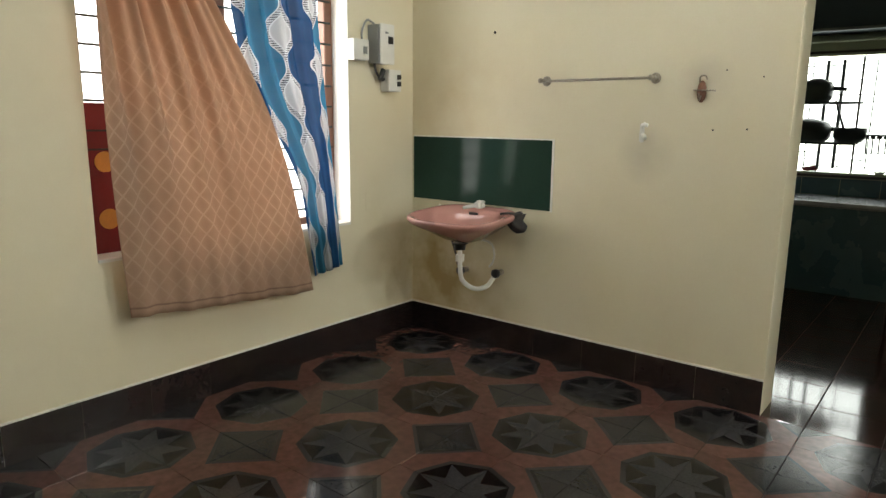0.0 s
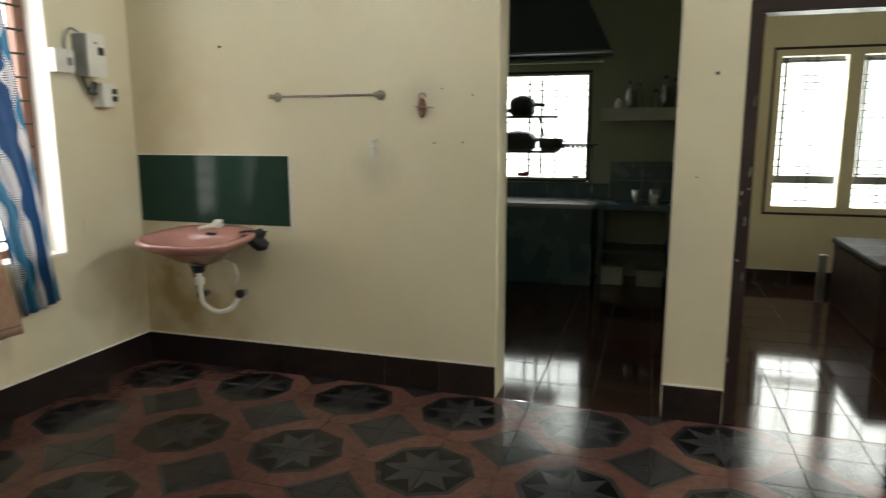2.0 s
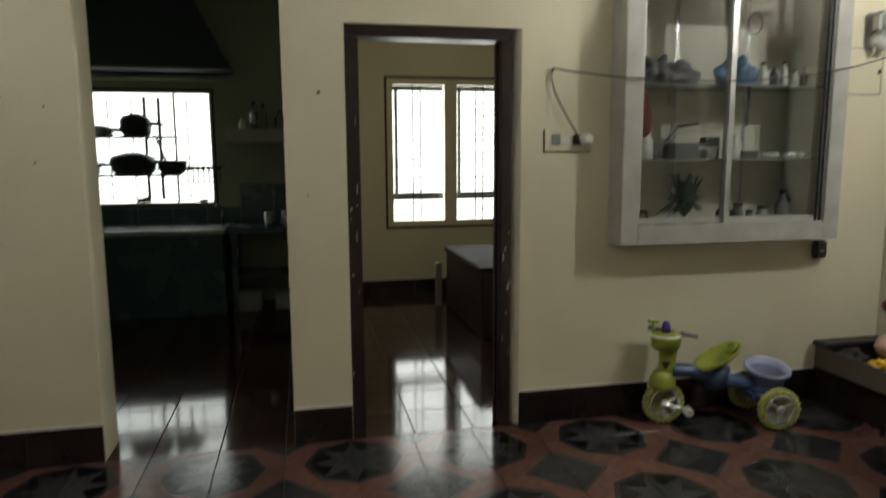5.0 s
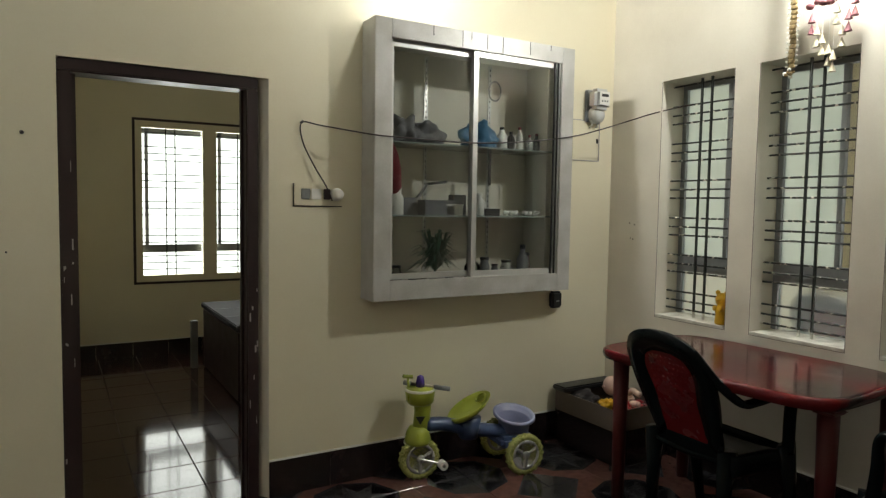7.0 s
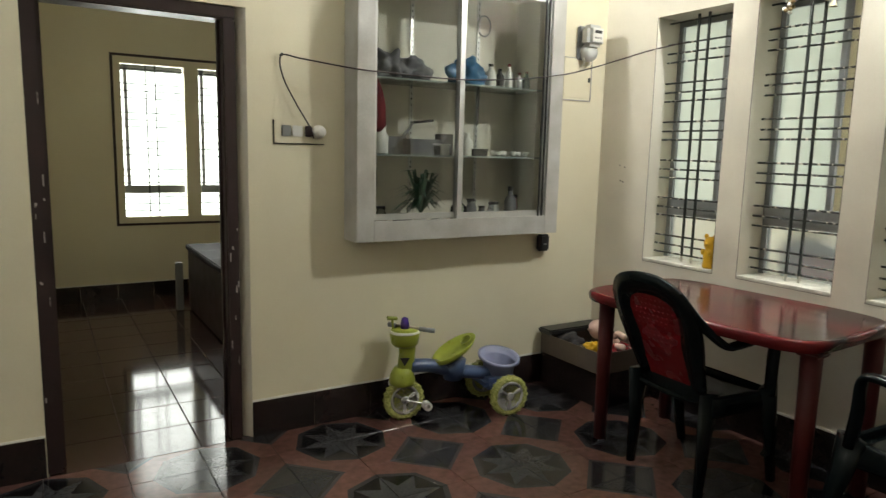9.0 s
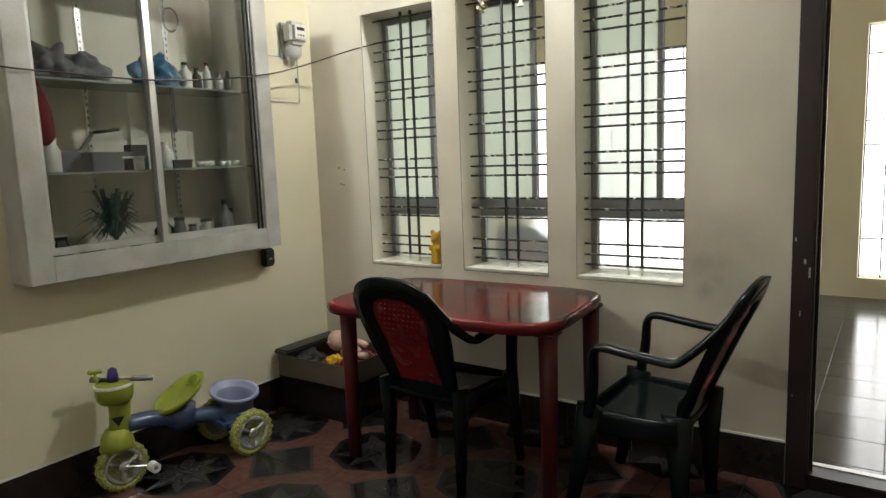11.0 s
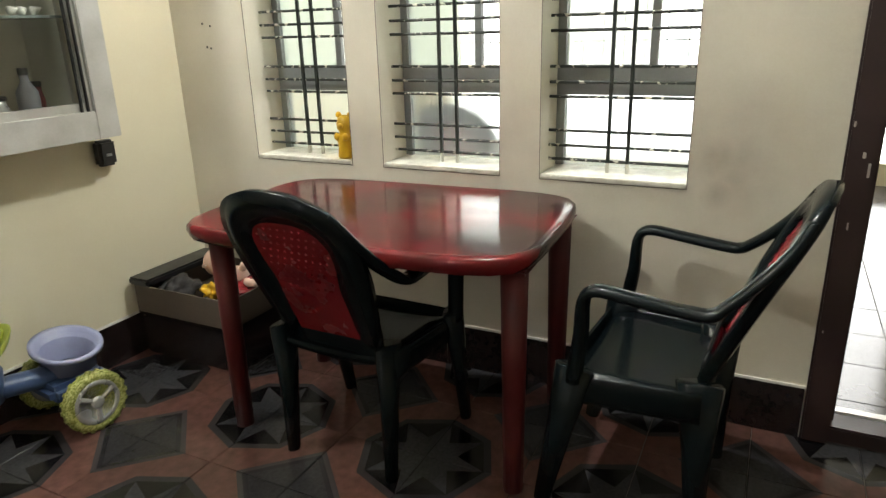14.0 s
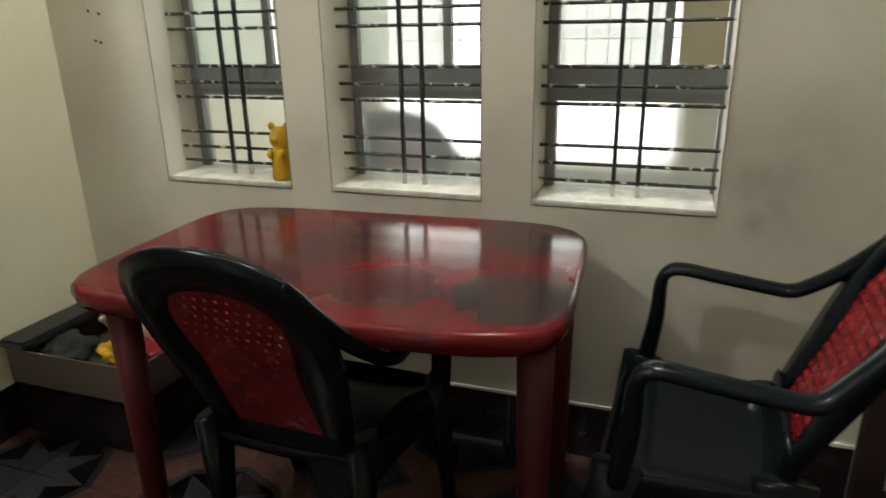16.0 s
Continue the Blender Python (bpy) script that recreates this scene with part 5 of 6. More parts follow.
# ---- wash basin corner ----
def basin():
    b = thing("wash_basin", (-0.10, YB, 0), "pink ceramic wall basin with a white tap and bare waste pipes", "basin")
    def ring(bm, sx, sy, z, yo=0.0, n=36):
        out = []
        for i in range(n):
            a = 2 * math.pi * i / n
            c, s = math.cos(a), math.sin(a)
            x = sx * math.copysign(abs(c) ** 0.62, c)
            y = sy * math.copysign(abs(s) ** 0.70, s)
            tilt = 0.024 * s if z > 0.78 else 0.0
            out.append(bm.verts.new((x, min(-0.004, -0.245 + y + yo), z + tilt)))
        return out
    bm = bmesh.new()
    prof = [(0.05, 0.04, 0.672, 0.03), (0.11, 0.085, 0.690, 0.02), (0.20, 0.16, 0.742, 0.0), (0.280, 0.215, 0.792, 0.0), (0.302, 0.236, 0.812, 0.0), (0.306, 0.242, 0.828, 0.0), (0.298, 0.236, 0.837, 0.0), (0.284, 0.224, 0.838, 0.0), (0.258, 0.170, 0.826, -0.035), (0.232, 0.150, 0.79, -0.035), (0.16, 0.10, 0.745, -0.03), (0.05, 0.04, 0.728, -0.02)]
    rings = [ring(bm, *p) for p in prof]
    for a, c in zip(rings, rings[1:]):
        for k in range(36):
            bm.faces.new((a[k], a[(k + 1) % 36], c[(k + 1) % 36], c[k]))
    bm.faces.new(rings[0][::-1]), bm.faces.new(rings[-1])
    part("bowl", bm, PINK, b, smooth=True)
    part("overflow_slot", bm_box(-0.032, 0.032, -0.128, -0.112, 0.818, 0.834), BLACKP, b)
    tap = part("tap", bm_box(-0.025, 0.03, -0.095, -0.045, 0.850, 0.890), PVC, b, "white plastic tap", bevel=0.008)
    part("spout", bm_rod((0, -0.085, 0.872), (-0.045, -0.165, 0.862), 0.012, 0.010), PVC, tap, smooth=True)
    part("lever", bm_box(-0.012, 0.04, -0.085, -0.06, 0.887, 0.900), PVC, tap, bevel=0.004)
    part("tail_piece", bm_lathe([(0.032, 0.625), (0.034, 0.655), (0.05, 0.662)], seg=18, m=pose(-0.02, -0.225, 0)), BLACKP, b, smooth=True)
    part("waste_pipe", bm_sweep(smooth_path([(-0.02, -0.225, 0.63), (-0.022, -0.22, 0.56), (-0.022, -0.215, 0.50), (-0.015, -0.20, 0.435), (0.03, -0.15, 0.385), (0.08, -0.09, 0.395), (0.105, -0.05, 0.45), (0.11, -0.005, 0.478)], 6), 0.028, seg=12), PVC, b, smooth=True)
    part("pipe_nut", bm_lathe([(0.026, -0.02), (0.026, 0.02)], seg=10, m=pose(-0.022, -0.22, 0.575)), PVC, b)
    part("supply_hose", bm_sweep(smooth_path([(0.02, -0.11, 0.68), (0.11, -0.10, 0.66), (0.13, -0.09, 0.60), (0.10, -0.06, 0.54), (0.05, -0.02, 0.50)], 6), 0.013, seg=8), PVC, b, smooth=True)
    part("bracket", bm_rod((-0.27, -0.02, 0.70), (-0.09, -0.16, 0.56), 0.006), FRAME, b)
    part("bracket", bm_rod((-0.09, -0.16, 0.56), (-0.05, -0.2, 0.53), 0.009), FRAME, b)
    for x, z in ((-0.135, 0.455), (0.125, 0.475)):
        v = part("angle_valve", bm_rod((x, 0.0, z), (x, -0.05, z), 0.018), STEEL, b, smooth=True)
        part("valve_knob", bm_lathe([(0.012, 0.05), (0.026, 0.052), (0.026, 0.075), (0.010, 0.078)], seg=14, m=pose(x, 0, z, 90)), BLACKP, v, smooth=True)
    rng = random.Random(12)
    bm = bm_ball((0.285, -0.10, 0.800), 0.050, 0.055, 0.062, sub=3)
    for v in bm.verts:
        v.co += Vector((rng.uniform(-1, 1), rng.uniform(-1, 1), rng.uniform(-1, 1))) * 0.007
        v.co.x += 0.018 * math.sin(v.co.z * 60)
    part("rag", bm, DARKCLOTH, b, "dark rag wedged at the side", smooth=True)
    part("rag_end", bm_sweep(smooth_path([(0.20, -0.14, 0.846), (0.25, -0.12, 0.852), (0.29, -0.10, 0.835)], 4), 0.040, 0.012, side=(0, 1, 0), seg=8), DARKCLOTH, b, smooth=True)
    part("soap_hook", bm_sweep(smooth_path([(-0.31, -0.05, 0.845), (-0.335, -0.06, 0.80), (-0.30, -0.08, 0.76), (-0.26, -0.09, 0.75)], 5), 0.016, seg=8), PVC, b, smooth=True)


basin()
gp = thing("splash_panel", (0, 0, 0), "dark green glossy glass panel with a chipped edge behind the basin", "panel")
part("panel", bm_box(XA + 0.016, 0.336, YB - 0.006, YB - 0.001, 0.868, 1.258), GREENGLASS, gp)
for g in ((0.336, 0.349, 0.863, 1.258), (XA + 0.016, 0.349, 1.258, 1.265)):
    part("edge_mortar", bm_box(g[0], g[1], YB - 0.005, YB - 0.0005, g[2], g[3]), WHITE, gp)

tr = thing("towel_rail", (0, 0, 0), "thin tarnished towel rail on two round brackets", "towel rail")
part("rail", bm_rod((0.30, YB - 0.065, 1.57), (0.885, YB - 0.065, 1.572), 0.0065), STEEL, tr, smooth=True)
for x in (0.285, 0.89):
    br = part("bracket", bm_rod((x, YB, 1.573), (x, YB - 0.07, 1.573), 0.010), STEEL, tr, smooth=True)
    part("rose", bm_lathe([(0.026, 0.0), (0.026, 0.006), (0.016, 0.012)], seg=18, m=pose(x, YB, 1.573, 90)), STEEL, br, smooth=True)
    part("end_cap", bm_ball((x, YB - 0.07, 1.573), 0.014, sub=2), STEEL, br, smooth=True)
hk = thing("wall_hook", (0, 0, 0), "small reddish plate hook with a cross wire on the wall", "hook")
part("plate", bm_lathe([(0.004, 0.0), (0.020, 0.0), (0.026, 0.012), (0.018, 0.022), (0.004, 0.026)], seg=20, m=Matrix.Translation((1.118, YB - 0.001, 1.505)) @ Matrix.Diagonal((0.85, 1, 1.95, 1)) @ pose(0, 0, 0, 90)), mat("tarnished_copper", (0.20, 0.095, 0.06), 0.45, metal=0.4, vary=0.2, scale=40), hk, smooth=True)
part("cross_wire", bm_rod((1.085, YB - 0.03, 1.512), (1.185, YB - 0.03, 1.508), 0.003), STEEL, hk)
part("hook", bm_sweep(smooth_path([(1.12, YB - 0.02, 1.49), (1.12, YB - 0.05, 1.465), (1.12, YB - 0.058, 1.495)], 4), 0.008, seg=8), STEEL, hk, smooth=True)
part("upper_clip", bm_sweep(smooth_path([(1.108, YB - 0.012, 1.545), (1.112, YB - 0.03, 1.572), (1.135, YB - 0.03, 1.575), (1.138, YB - 0.012, 1.560)], 4), 0.008, seg=8), STEEL, hk, smooth=True)
sd = thing("soap_holder_stub", (0, 0, 0), "broken pale soap holder stub on the wall", "bracket")
part("plate", bm_box(0.828, 0.852, YB - 0.014, YB - 0.001, 1.262, 1.355), PVC, sd, bevel=0.005)
part("prong", bm_sweep(smooth_path([(0.84, YB - 0.012, 1.345), (0.865, YB - 0.045, 1.352), (0.885, YB - 0.055, 1.347)], 4), 0.020, 0.014, seg=8), PVC, sd, smooth=True)
part("prong", bm_sweep(smooth_path([(0.845, YB - 0.012, 1.30), (0.868, YB - 0.045, 1.297), (0.88, YB - 0.06, 1.285)], 4), 0.022, 0.016, seg=8), PVC, sd, smooth=True)

for x, z, r in ((-0.062, 1.85, 0.008), (1.22, 1.60, 0.004), (1.18, 1.33, 0.005), (1.33, 1.335, 0.004), (1.38, 1.565, 0.004), (2.50, 1.64, 0.008), (2.44, 1.18, 0.004)):
    pg = thing("wall_plug", (x, YB, z), "small dark fixing plug in the wall plaster", "wall plug", "wall plugs")
    part("plug", bm_lathe([(r * 0.6, 0), (r, 0.002), (r * 0.8, 0.008)], seg=9, m=pose(0, 0, 0, 90)), DARKCLOTH, pg)

# meter boxes on the west wall
mb = thing("meter_box", (0, 0, 0), "tall grey-white electrical box with a small dark window", "electrical box")
part("body", bm_box(XA, XA + 0.09, 4.675, 4.755, 1.69, 1.905), GREYMET, mb, bevel=0.004)
part("cover", bm_box(XA + 0.09, XA + 0.10, 4.68, 4.80, 1.685, 1.91), PVC, mb, bevel=0.004)
part("side_panel", bm_box(XA, XA + 0.09, 4.756, 4.80, 1.69, 1.905), PVC, mb)
part("meter_window", bm_box(XA + 0.10, XA + 0.103, 4.745, 4.785, 1.80, 1.84), BLACKP, mb)
part("nameplate", bm_box(XA + 0.10, XA + 0.102, 4.72, 4.745, 1.855, 1.865), GREYMET, mb)
sb = thing("switch_box", (0, 0, 0), "small white surface box with one rocker switch", "switch")
part("box", bm_box(XA, XA + 0.055, 4.515, 4.635, 1.70, 1.815), PVC, sb, bevel=0.004)
part("rocker", bm_box(XA + 0.055, XA + 0.062, 4.585, 4.615, 1.735, 1.775), GREYMET, sb, bevel=0.002)
ib = thing("isolator_box", (0, 0, 0), "white isolator box with dark levers under the meter", "electrical box")
part("box", bm_box(XA, XA + 0.075, 4.78, 4.885, 1.535, 1.66), PVC, ib, bevel=0.004)
for z in (1.565, 1.605):
    part("lever", bm_box(XA + 0.075, XA + 0.085, 4.845, 4.875, z, z + 0.028), BLACKP, ib, bevel=0.002)
part("gland", bm_rod((XA + 0.04, 4.735, 1.60), (XA + 0.04, 4.765, 1.66), 0.016), BLACKP, ib)
cd = thing("cable", (0, 0, 0), "grey cable looping between the electrical boxes", "cable")
part("sheath", bm_sweep(smooth_path([(XA + 0.03, 4.60, 1.815), (XA + 0.03, 4.605, 1.87), (XA + 0.035, 4.64, 1.925), (XA + 0.04, 4.69, 1.91)], 6), 0.012, seg=8), GREYMET, cd, smooth=True)
part("sheath", bm_sweep(smooth_path([(XA + 0.03, 4.70, 1.69), (XA + 0.035, 4.71, 1.64), (XA + 0.04, 4.75, 1.60), (XA + 0.03, 4.79, 1.61)], 6), 0.014, seg=8), BLACKP, cd, smooth=True)
for box_thing in (mb, sb, ib, cd):
    box_thing.location = (0, -0.045, -0.010)
sc = thing("wall_panel_outline", (0, 0, 0), "plastered-over switch panel, its thin outline still showing", "panel")
part("cover", bm_box(XA, XA + 0.003, 4.60, 4.93, 0.82, 0.935), CREAM, sc)

# ---- sockets, cable and meter on the north wall ----
so = thing("socket_board", (0, 0, 0), "cream switch board with a socket and a plug in it", "socket")
part("board", bm_box(3.568, 3.80, YB - 0.006, YB - 0.0005, 1.375, 1.478), CREAM, so, bevel=0.002)
part("outline", bm_box(3.563, 3.568, YB - 0.004, YB - 0.0005, 1.370, 1.478), DARKCLOTH, so)
part("outline", bm_box(3.563, 3.805, YB - 0.004, YB - 0.0005, 1.370, 1.375), DARKCLOTH, so)
part("switch", bm_box(3.60, 3.645, YB - 0.012, YB - 0.006, 1.405, 1.455), GREYMET, so, bevel=0.003)
part("socket", bm_box(3.65, 3.70, YB - 0.010, YB - 0.006, 1.405, 1.455), PVC, so, bevel=0.003)
part("indicator", bm_box(3.71, 3.745, YB - 0.012, YB - 0.006, 1.405, 1.455), FRAME, so, bevel=0.003)
part("plug", bm_lathe([(0.030, 0.006), (0.030, 0.03), (0.024, 0.055), (0.012, 0.06)], seg=16, m=pose(3.772, YB, 1.43, 90)), PVC, so, "white round plug", smooth=True)
cb = thing("power_cable", (0, 0, 0), "dark flex strung loosely along the wall over the showcase", "cable")
part("flex", bm_sweep(smooth_path([(3.745, YB - 0.03, 1.40), (3.72, YB - 0.03, 1.46), (3.66, YB - 0.022, 1.56), (3.605, YB - 0.018, 1.67), (3.60, YB - 0.018, 1.758), (3.68, YB - 0.07, 1.745), (3.88, 4.862, 1.712), (4.05, 4.866, 1.708), (4.45, 4.866, 1.706), (4.80, 4.862, 1.735), (5.10, 4.86, 1.78), (5.30, 4.86, 1.83), (5.46, 4.80, 1.885), (5.56, 4.68, 1.93), (5.655, 4.50, 1.965)], 6), 0.007, seg=8), FRAME, cb, smooth=True)
part("nail", bm_rod((3.60, YB, 1.76), (3.60, YB - 0.03, 1.765), 0.004), IRON, cb)
em = thing("energy_meter", (0, 0, 0), "grey electricity meter on a board", "meter")
METER = mat("meter_case_plastic", (0.52, 0.52, 0.50), 0.35, vary=0.08, scale=18)
part("back", bm_box(5.335, 5.465, YB - 0.02, YB - 0.001, 1.895, 2.085), GREYMET, em, bevel=0.008)
case = part("case", bm_box(5.340, 5.462, YB - 0.105, YB - 0.02, 1.965, 2.085), METER, em, bevel=0.022)
part("dial_face", bm_box(5.362, 5.440, YB - 0.1075, YB - 0.104, 1.990, 2.066), PVC, case, "pale dial face", bevel=0.002)
part("counter", bm_box(5.375, 5.428, YB - 0.1095, YB - 0.107, 2.036, 2.052), BLACKP, case)
for k in range(3):
    part("mark", bm_box(5.378 + 0.019 * k, 5.386 + 0.019 * k, YB - 0.1090, YB - 0.107, 2.006, 2.016), BLACKP, case)
part("terminal_cover", bm_lathe([(0.050, 0.0), (0.052, 0.02), (0.046, 0.045), (0.020, 0.055)], seg=20, m=pose(5.40, YB - 0.018, 1.937, 90)), METER, em, smooth=True)
for x in (5.362, 5.405):
    part("tail", bm_sweep(smooth_path([(x, YB - 0.04, 1.905), (x + 0.004, YB - 0.04, 1.875), (x + 0.012, YB - 0.012, 1.865)], 4), 0.010, seg=8), PVC, em, smooth=True)
fx = thing("hatch", (0, 0, 0), "flush painted hatch with a small dark latch", "hatch")
part("panel", bm_box(5.25, 5.458, YB - 0.005, YB - 0.0005, 1.685, 1.905), CREAM, fx, bevel=0.002)
for g in ((5.25, 5.458, 1.903, 1.908), (5.25, 5.458, 1.665, 1.671), (5.458, 5.463, 1.671, 1.905)):
    part("gap", bm_box(g[0], g[1], YB - 0.0065, YB - 0.0005, g[2], g[3]), CHIP, fx)
part("latch", bm_box(5.436, 5.448, YB - 0.012, YB - 0.005, 1.775, 1.80), IRON, fx)
gd = thing("black_gadget", (0, 0, 0), "small black plastic device fixed under the showcase", "device")
part("case", bm_box(5.100, 5.172, YB - 0.045, YB - 0.001, 0.798, 0.895), BLACKP, gd, bevel=0.01)
part("button", bm_box(5.125, 5.147, YB - 0.047, YB - 0.044, 0.835, 0.845), GREYMET, gd)

# holes and scuffs in the east wall
for y, z in ((4.86, 1.30), (4.82, 1.29), (4.85, 1.21), (4.83, 1.205)):
    pg = thing("wall_plug", (XC, y, z), "small dark fixing hole in the wall", "wall plug", "wall plugs")
    part("plug", bm_lathe([(0.003, 0), (0.005, 0.001), (0.003, 0.003)], seg=9, m=pose(0, 0, 0, 0, -90, 0)), DARKCLOTH, pg)

# ---- carton with toys in the corner ----
bx0 = thing("low_chest", (0, 0, 0), "dark brown low chest standing in the corner", "chest")
part("body", bm_box(5.16, 5.555, 4.51, 5.00, 0.0, 0.18), SKIRT, bx0, bevel=0.01)
part("lid", bm_box(5.15, 5.56, 4.50, 5.005, 0.18, 0.20), SKIRT, bx0, bevel=0.006)
ct = thing("cardboard_box", (0, 0, 0), "open brown cardboard box of toys with dark flaps", "box")
X0, X1, Y0, Y1, Z0, Z1 = 5.14, 5.55, 4.49, 4.985, 0.202, 0.315
for g in ((X0, X0 + 0.006, Y0, Y1), (X1 - 0.006, X1, Y0, Y1), (X0 + 0.006, X1 - 0.006, Y0, Y0 + 0.006), (X0 + 0.006, X1 - 0.006, Y1 - 0.006, Y1)):
    part("side", bm_box(*g, Z0, Z1), CARD, ct)
part("bottom", bm_box(X0, X1, Y0, Y1, Z0 - 0.002, Z0 + 0.004), CARD, ct)
part("flap", bm_box(X0 - 0.01, X1, Y1 - 0.09, Y1 + 0.02, Z1, Z1 + 0.03), BLACKP, ct, "black folded flap along the wall", bevel=0.008)
dl = thing("doll", (5.39, 4.68, 0.175), "pink vinyl baby doll lying in the box", "doll")
bm = bmesh.new()
ball(bm, (0.0, 0.10, 0.180), 0.054, 0.052, 0.058, sub=3), ball(bm, (0.02, 0.02, 0.12), 0.045, 0.07, 0.045, sub=3), ball(bm, (-0.058, 0.11, 0.18), 0.010, sub=2)
sweep(bm, smooth_path([(0.02, -0.02, 0.16), (-0.02, -0.08, 0.20), (-0.03, -0.14, 0.19)], 4), 0.032, seg=10)
sweep(bm, smooth_path([(0.0, -0.06, 0.12), (-0.06, -0.12, 0.14), (-0.07, -0.17, 0.15)], 4), 0.034, seg=10)
part("doll_body", bm, SKIN, dl, smooth=True)
soft_heap("toy_cloth", (5.29, 4.71, 0.245), 0.055, 0.065, 0.045, YELLOW, "crumpled yellow toy cloth in the box", "cloth", 21, "toys in the box")
soft_heap("toy_cloth", (5.34, 4.58, 0.25), 0.12, 0.08, 0.06, CHAIRR, "crumpled red toy cloth in the box", "cloth", 25, "toys in the box")
soft_heap("toy_cloth", (5.25, 4.87, 0.24), 0.10, 0.09, 0.06, DARKCLOTH, "dark cloth in the box", "cloth", 29, "toys in the box")

# ---- yellow bear on the sill ----
tb = thing("bear_bank", (XC + 0.045, 4.238, SILL_C + 0.012), "yellow plastic bear coin bank on the window sill", "toy")
bm = bmesh.new()
lathe(bm, [(0.030, 0), (0.034, 0.008), (0.032, 0.03), (0.030, 0.05), (0.034, 0.07), (0.030, 0.09), (0.022, 0.10), (0.031, 0.115), (0.033, 0.135), (0.026, 0.155), (0.010, 0.165)], seg=22)
for s in (-1, 1):
    ball(bm, (0, s * 0.026, 0.165), 0.009, 0.013, 0.013, sub=2)
    ball(bm, (-0.030, s * 0.02, 0.085), 0.012, 0.011, 0.016, sub=2)
ball(bm, (-0.030, 0, 0.128), 0.011, 0.013, 0.010, sub=2)
part("bear_body", bm, YELLOW, tb, smooth=True)

# ---- hangings over the middle window ----
gl = thing("braided_garland", (XC - 0.03, 3.868, 2.02), "hanging braided straw garland with beaded edges", "garland")
rng = random.Random(3)
for i in range(26):
    z = 0.03 + i * 0.022
    part("straw_bead", bm_ball((0.0, 0.003 * math.sin(i), z), 0.012, 0.020, 0.016, sub=1), mat("straw", (0.30, 0.21, 0.09), 0.7, vary=0.2, scale=60) if i == 0 else bpy.data.materials["straw"], gl)
    for s in (-1, 1):
        part("pale_bead", bm_ball((-0.004, s * 0.024, z), 0.006, sub=1), WHITE, gl)
for i in range(7):
    part("tassel", bm_ball((rng.uniform(-0.01, 0.01), rng.uniform(-0.035, 0.03), rng.uniform(-0.02, 0.02)), 0.010, sub=1), WHITE if i % 2 else bpy.data.materials["straw"], gl)
wc = thing("wind_chime", (XC - 0.05, 3.67, 2.02), "wind chime of pink and cream paper cones on strings", "wind chime")
CONEP = mat("pink_paper", (0.28, 0.10, 0.11), 0.7, vary=0.1, scale=30)
CONEC = mat("cream_paper", (0.62, 0.55, 0.40), 0.7, vary=0.1, scale=30)
for i in range(9):
    part("flower", bm_ball((rng.uniform(-0.01, 0.01), -0.11 + 0.027 * i, 0.28 + rng.uniform(-0.012, 0.012)), 0.016, 0.020, 0.016, sub=2), CONEP, wc, smooth=True)
for k, (y, zt) in enumerate(((0.10, 0.20), (0.075, 0.14), (0.05, 0.10), (-0.01, 0.22), (-0.035, 0.12), (-0.06, 0.18), (-0.085, 0.24), (0.02, 0.05), (0.0, 0.02))):
    part("string", bm_rod((0, y, zt), (0, y, 0.28), 0.0012, seg=6), PVC, wc)
    for j in range(2):
        part("cone", bm_rod((0, y, zt - 0.05 * j), (0, y, zt + 0.045 - 0.05 * j), 0.016, 0.001, seg=12), CONEP if k in (0, 5, 6) else CONEC, wc)
part("hanger", bm_rod((0, 0, 0.28), (0.048, 0, 0.42), 0.0015, seg=6), PVC, wc)

# ---- bedroom ----
bd = thing("divan_bed", (0, 0, 0), "dark wooden divan with a grey worn top", "bed")
part("base", bm_box(3.68, 5.3, 6.58, 7.81, 0.0, 0.50), FRAME, bd, bevel=0.012)
part("top_board", bm_box(3.665, 5.31, 6.565, 7.82, 0.50, 0.545), mat("dull_grey_wood", (0.035, 0.032, 0.032), 0.75, vary=0.15, scale=5, spec=0.15), bd, bevel=0.008)
part("post", bm_box(3.575, 3.63, 7.76, 7.81, 0.0, 0.40), GREYMET, bd, bevel=0.006)
for y in (6.98, 7.38):
    part("plank_gap", bm_box(3.67, 5.3, y, y + 0.006, 0.5445, 0.5465), BLACKP, bd)

# ---- kitchen ----
kc = thing("kitchen_counter", (0, 0, 0), "dark kitchen counter with a thin pale strip as its edge highlight", "counter")
part("base", bm_box(0.05, 1.74, 7.84, YR, 0.0, 0.705), TEAL, kc, bevel=0.004)
part("worktop", bm_box(0.05, 1.76, 7.80, YR, 0.705, 0.745), mat("grey_granite", (0.30, 0.31, 0.31), 0.25, vary=0.3, scale=60), kc, bevel=0.005)
# paler than the worktop: paints the bright highlight line along its edge
part("edge", bm_box(0.05, 1.765, 7.788, 7.80, 0.722, 0.748), mat("pale_edge_highlight", (0.45, 0.45, 0.43), 0.3, vary=0.1), kc)
tpk = thing("kitchen_tap", (1.70, 8.20, 0.745), "thin chrome swan-neck kitchen tap", "tap")
part("neck", bm_sweep(smooth_path([(0, 0, 0), (0, 0, 0.16), (-0.02, -0.02, 0.19), (-0.05, -0.05, 0.18)], 5), 0.014, seg=8), STEELPOT, tpk, smooth=True)
part("base", bm_lathe([(0.022, 0), (0.018, 0.02)], seg=12), STEELPOT, tpk)
kd = thing("dado_tiles", (0, 0, 0), "dark blue-green glazed kitchen wall tiles", "wall tiles", kind="structure")
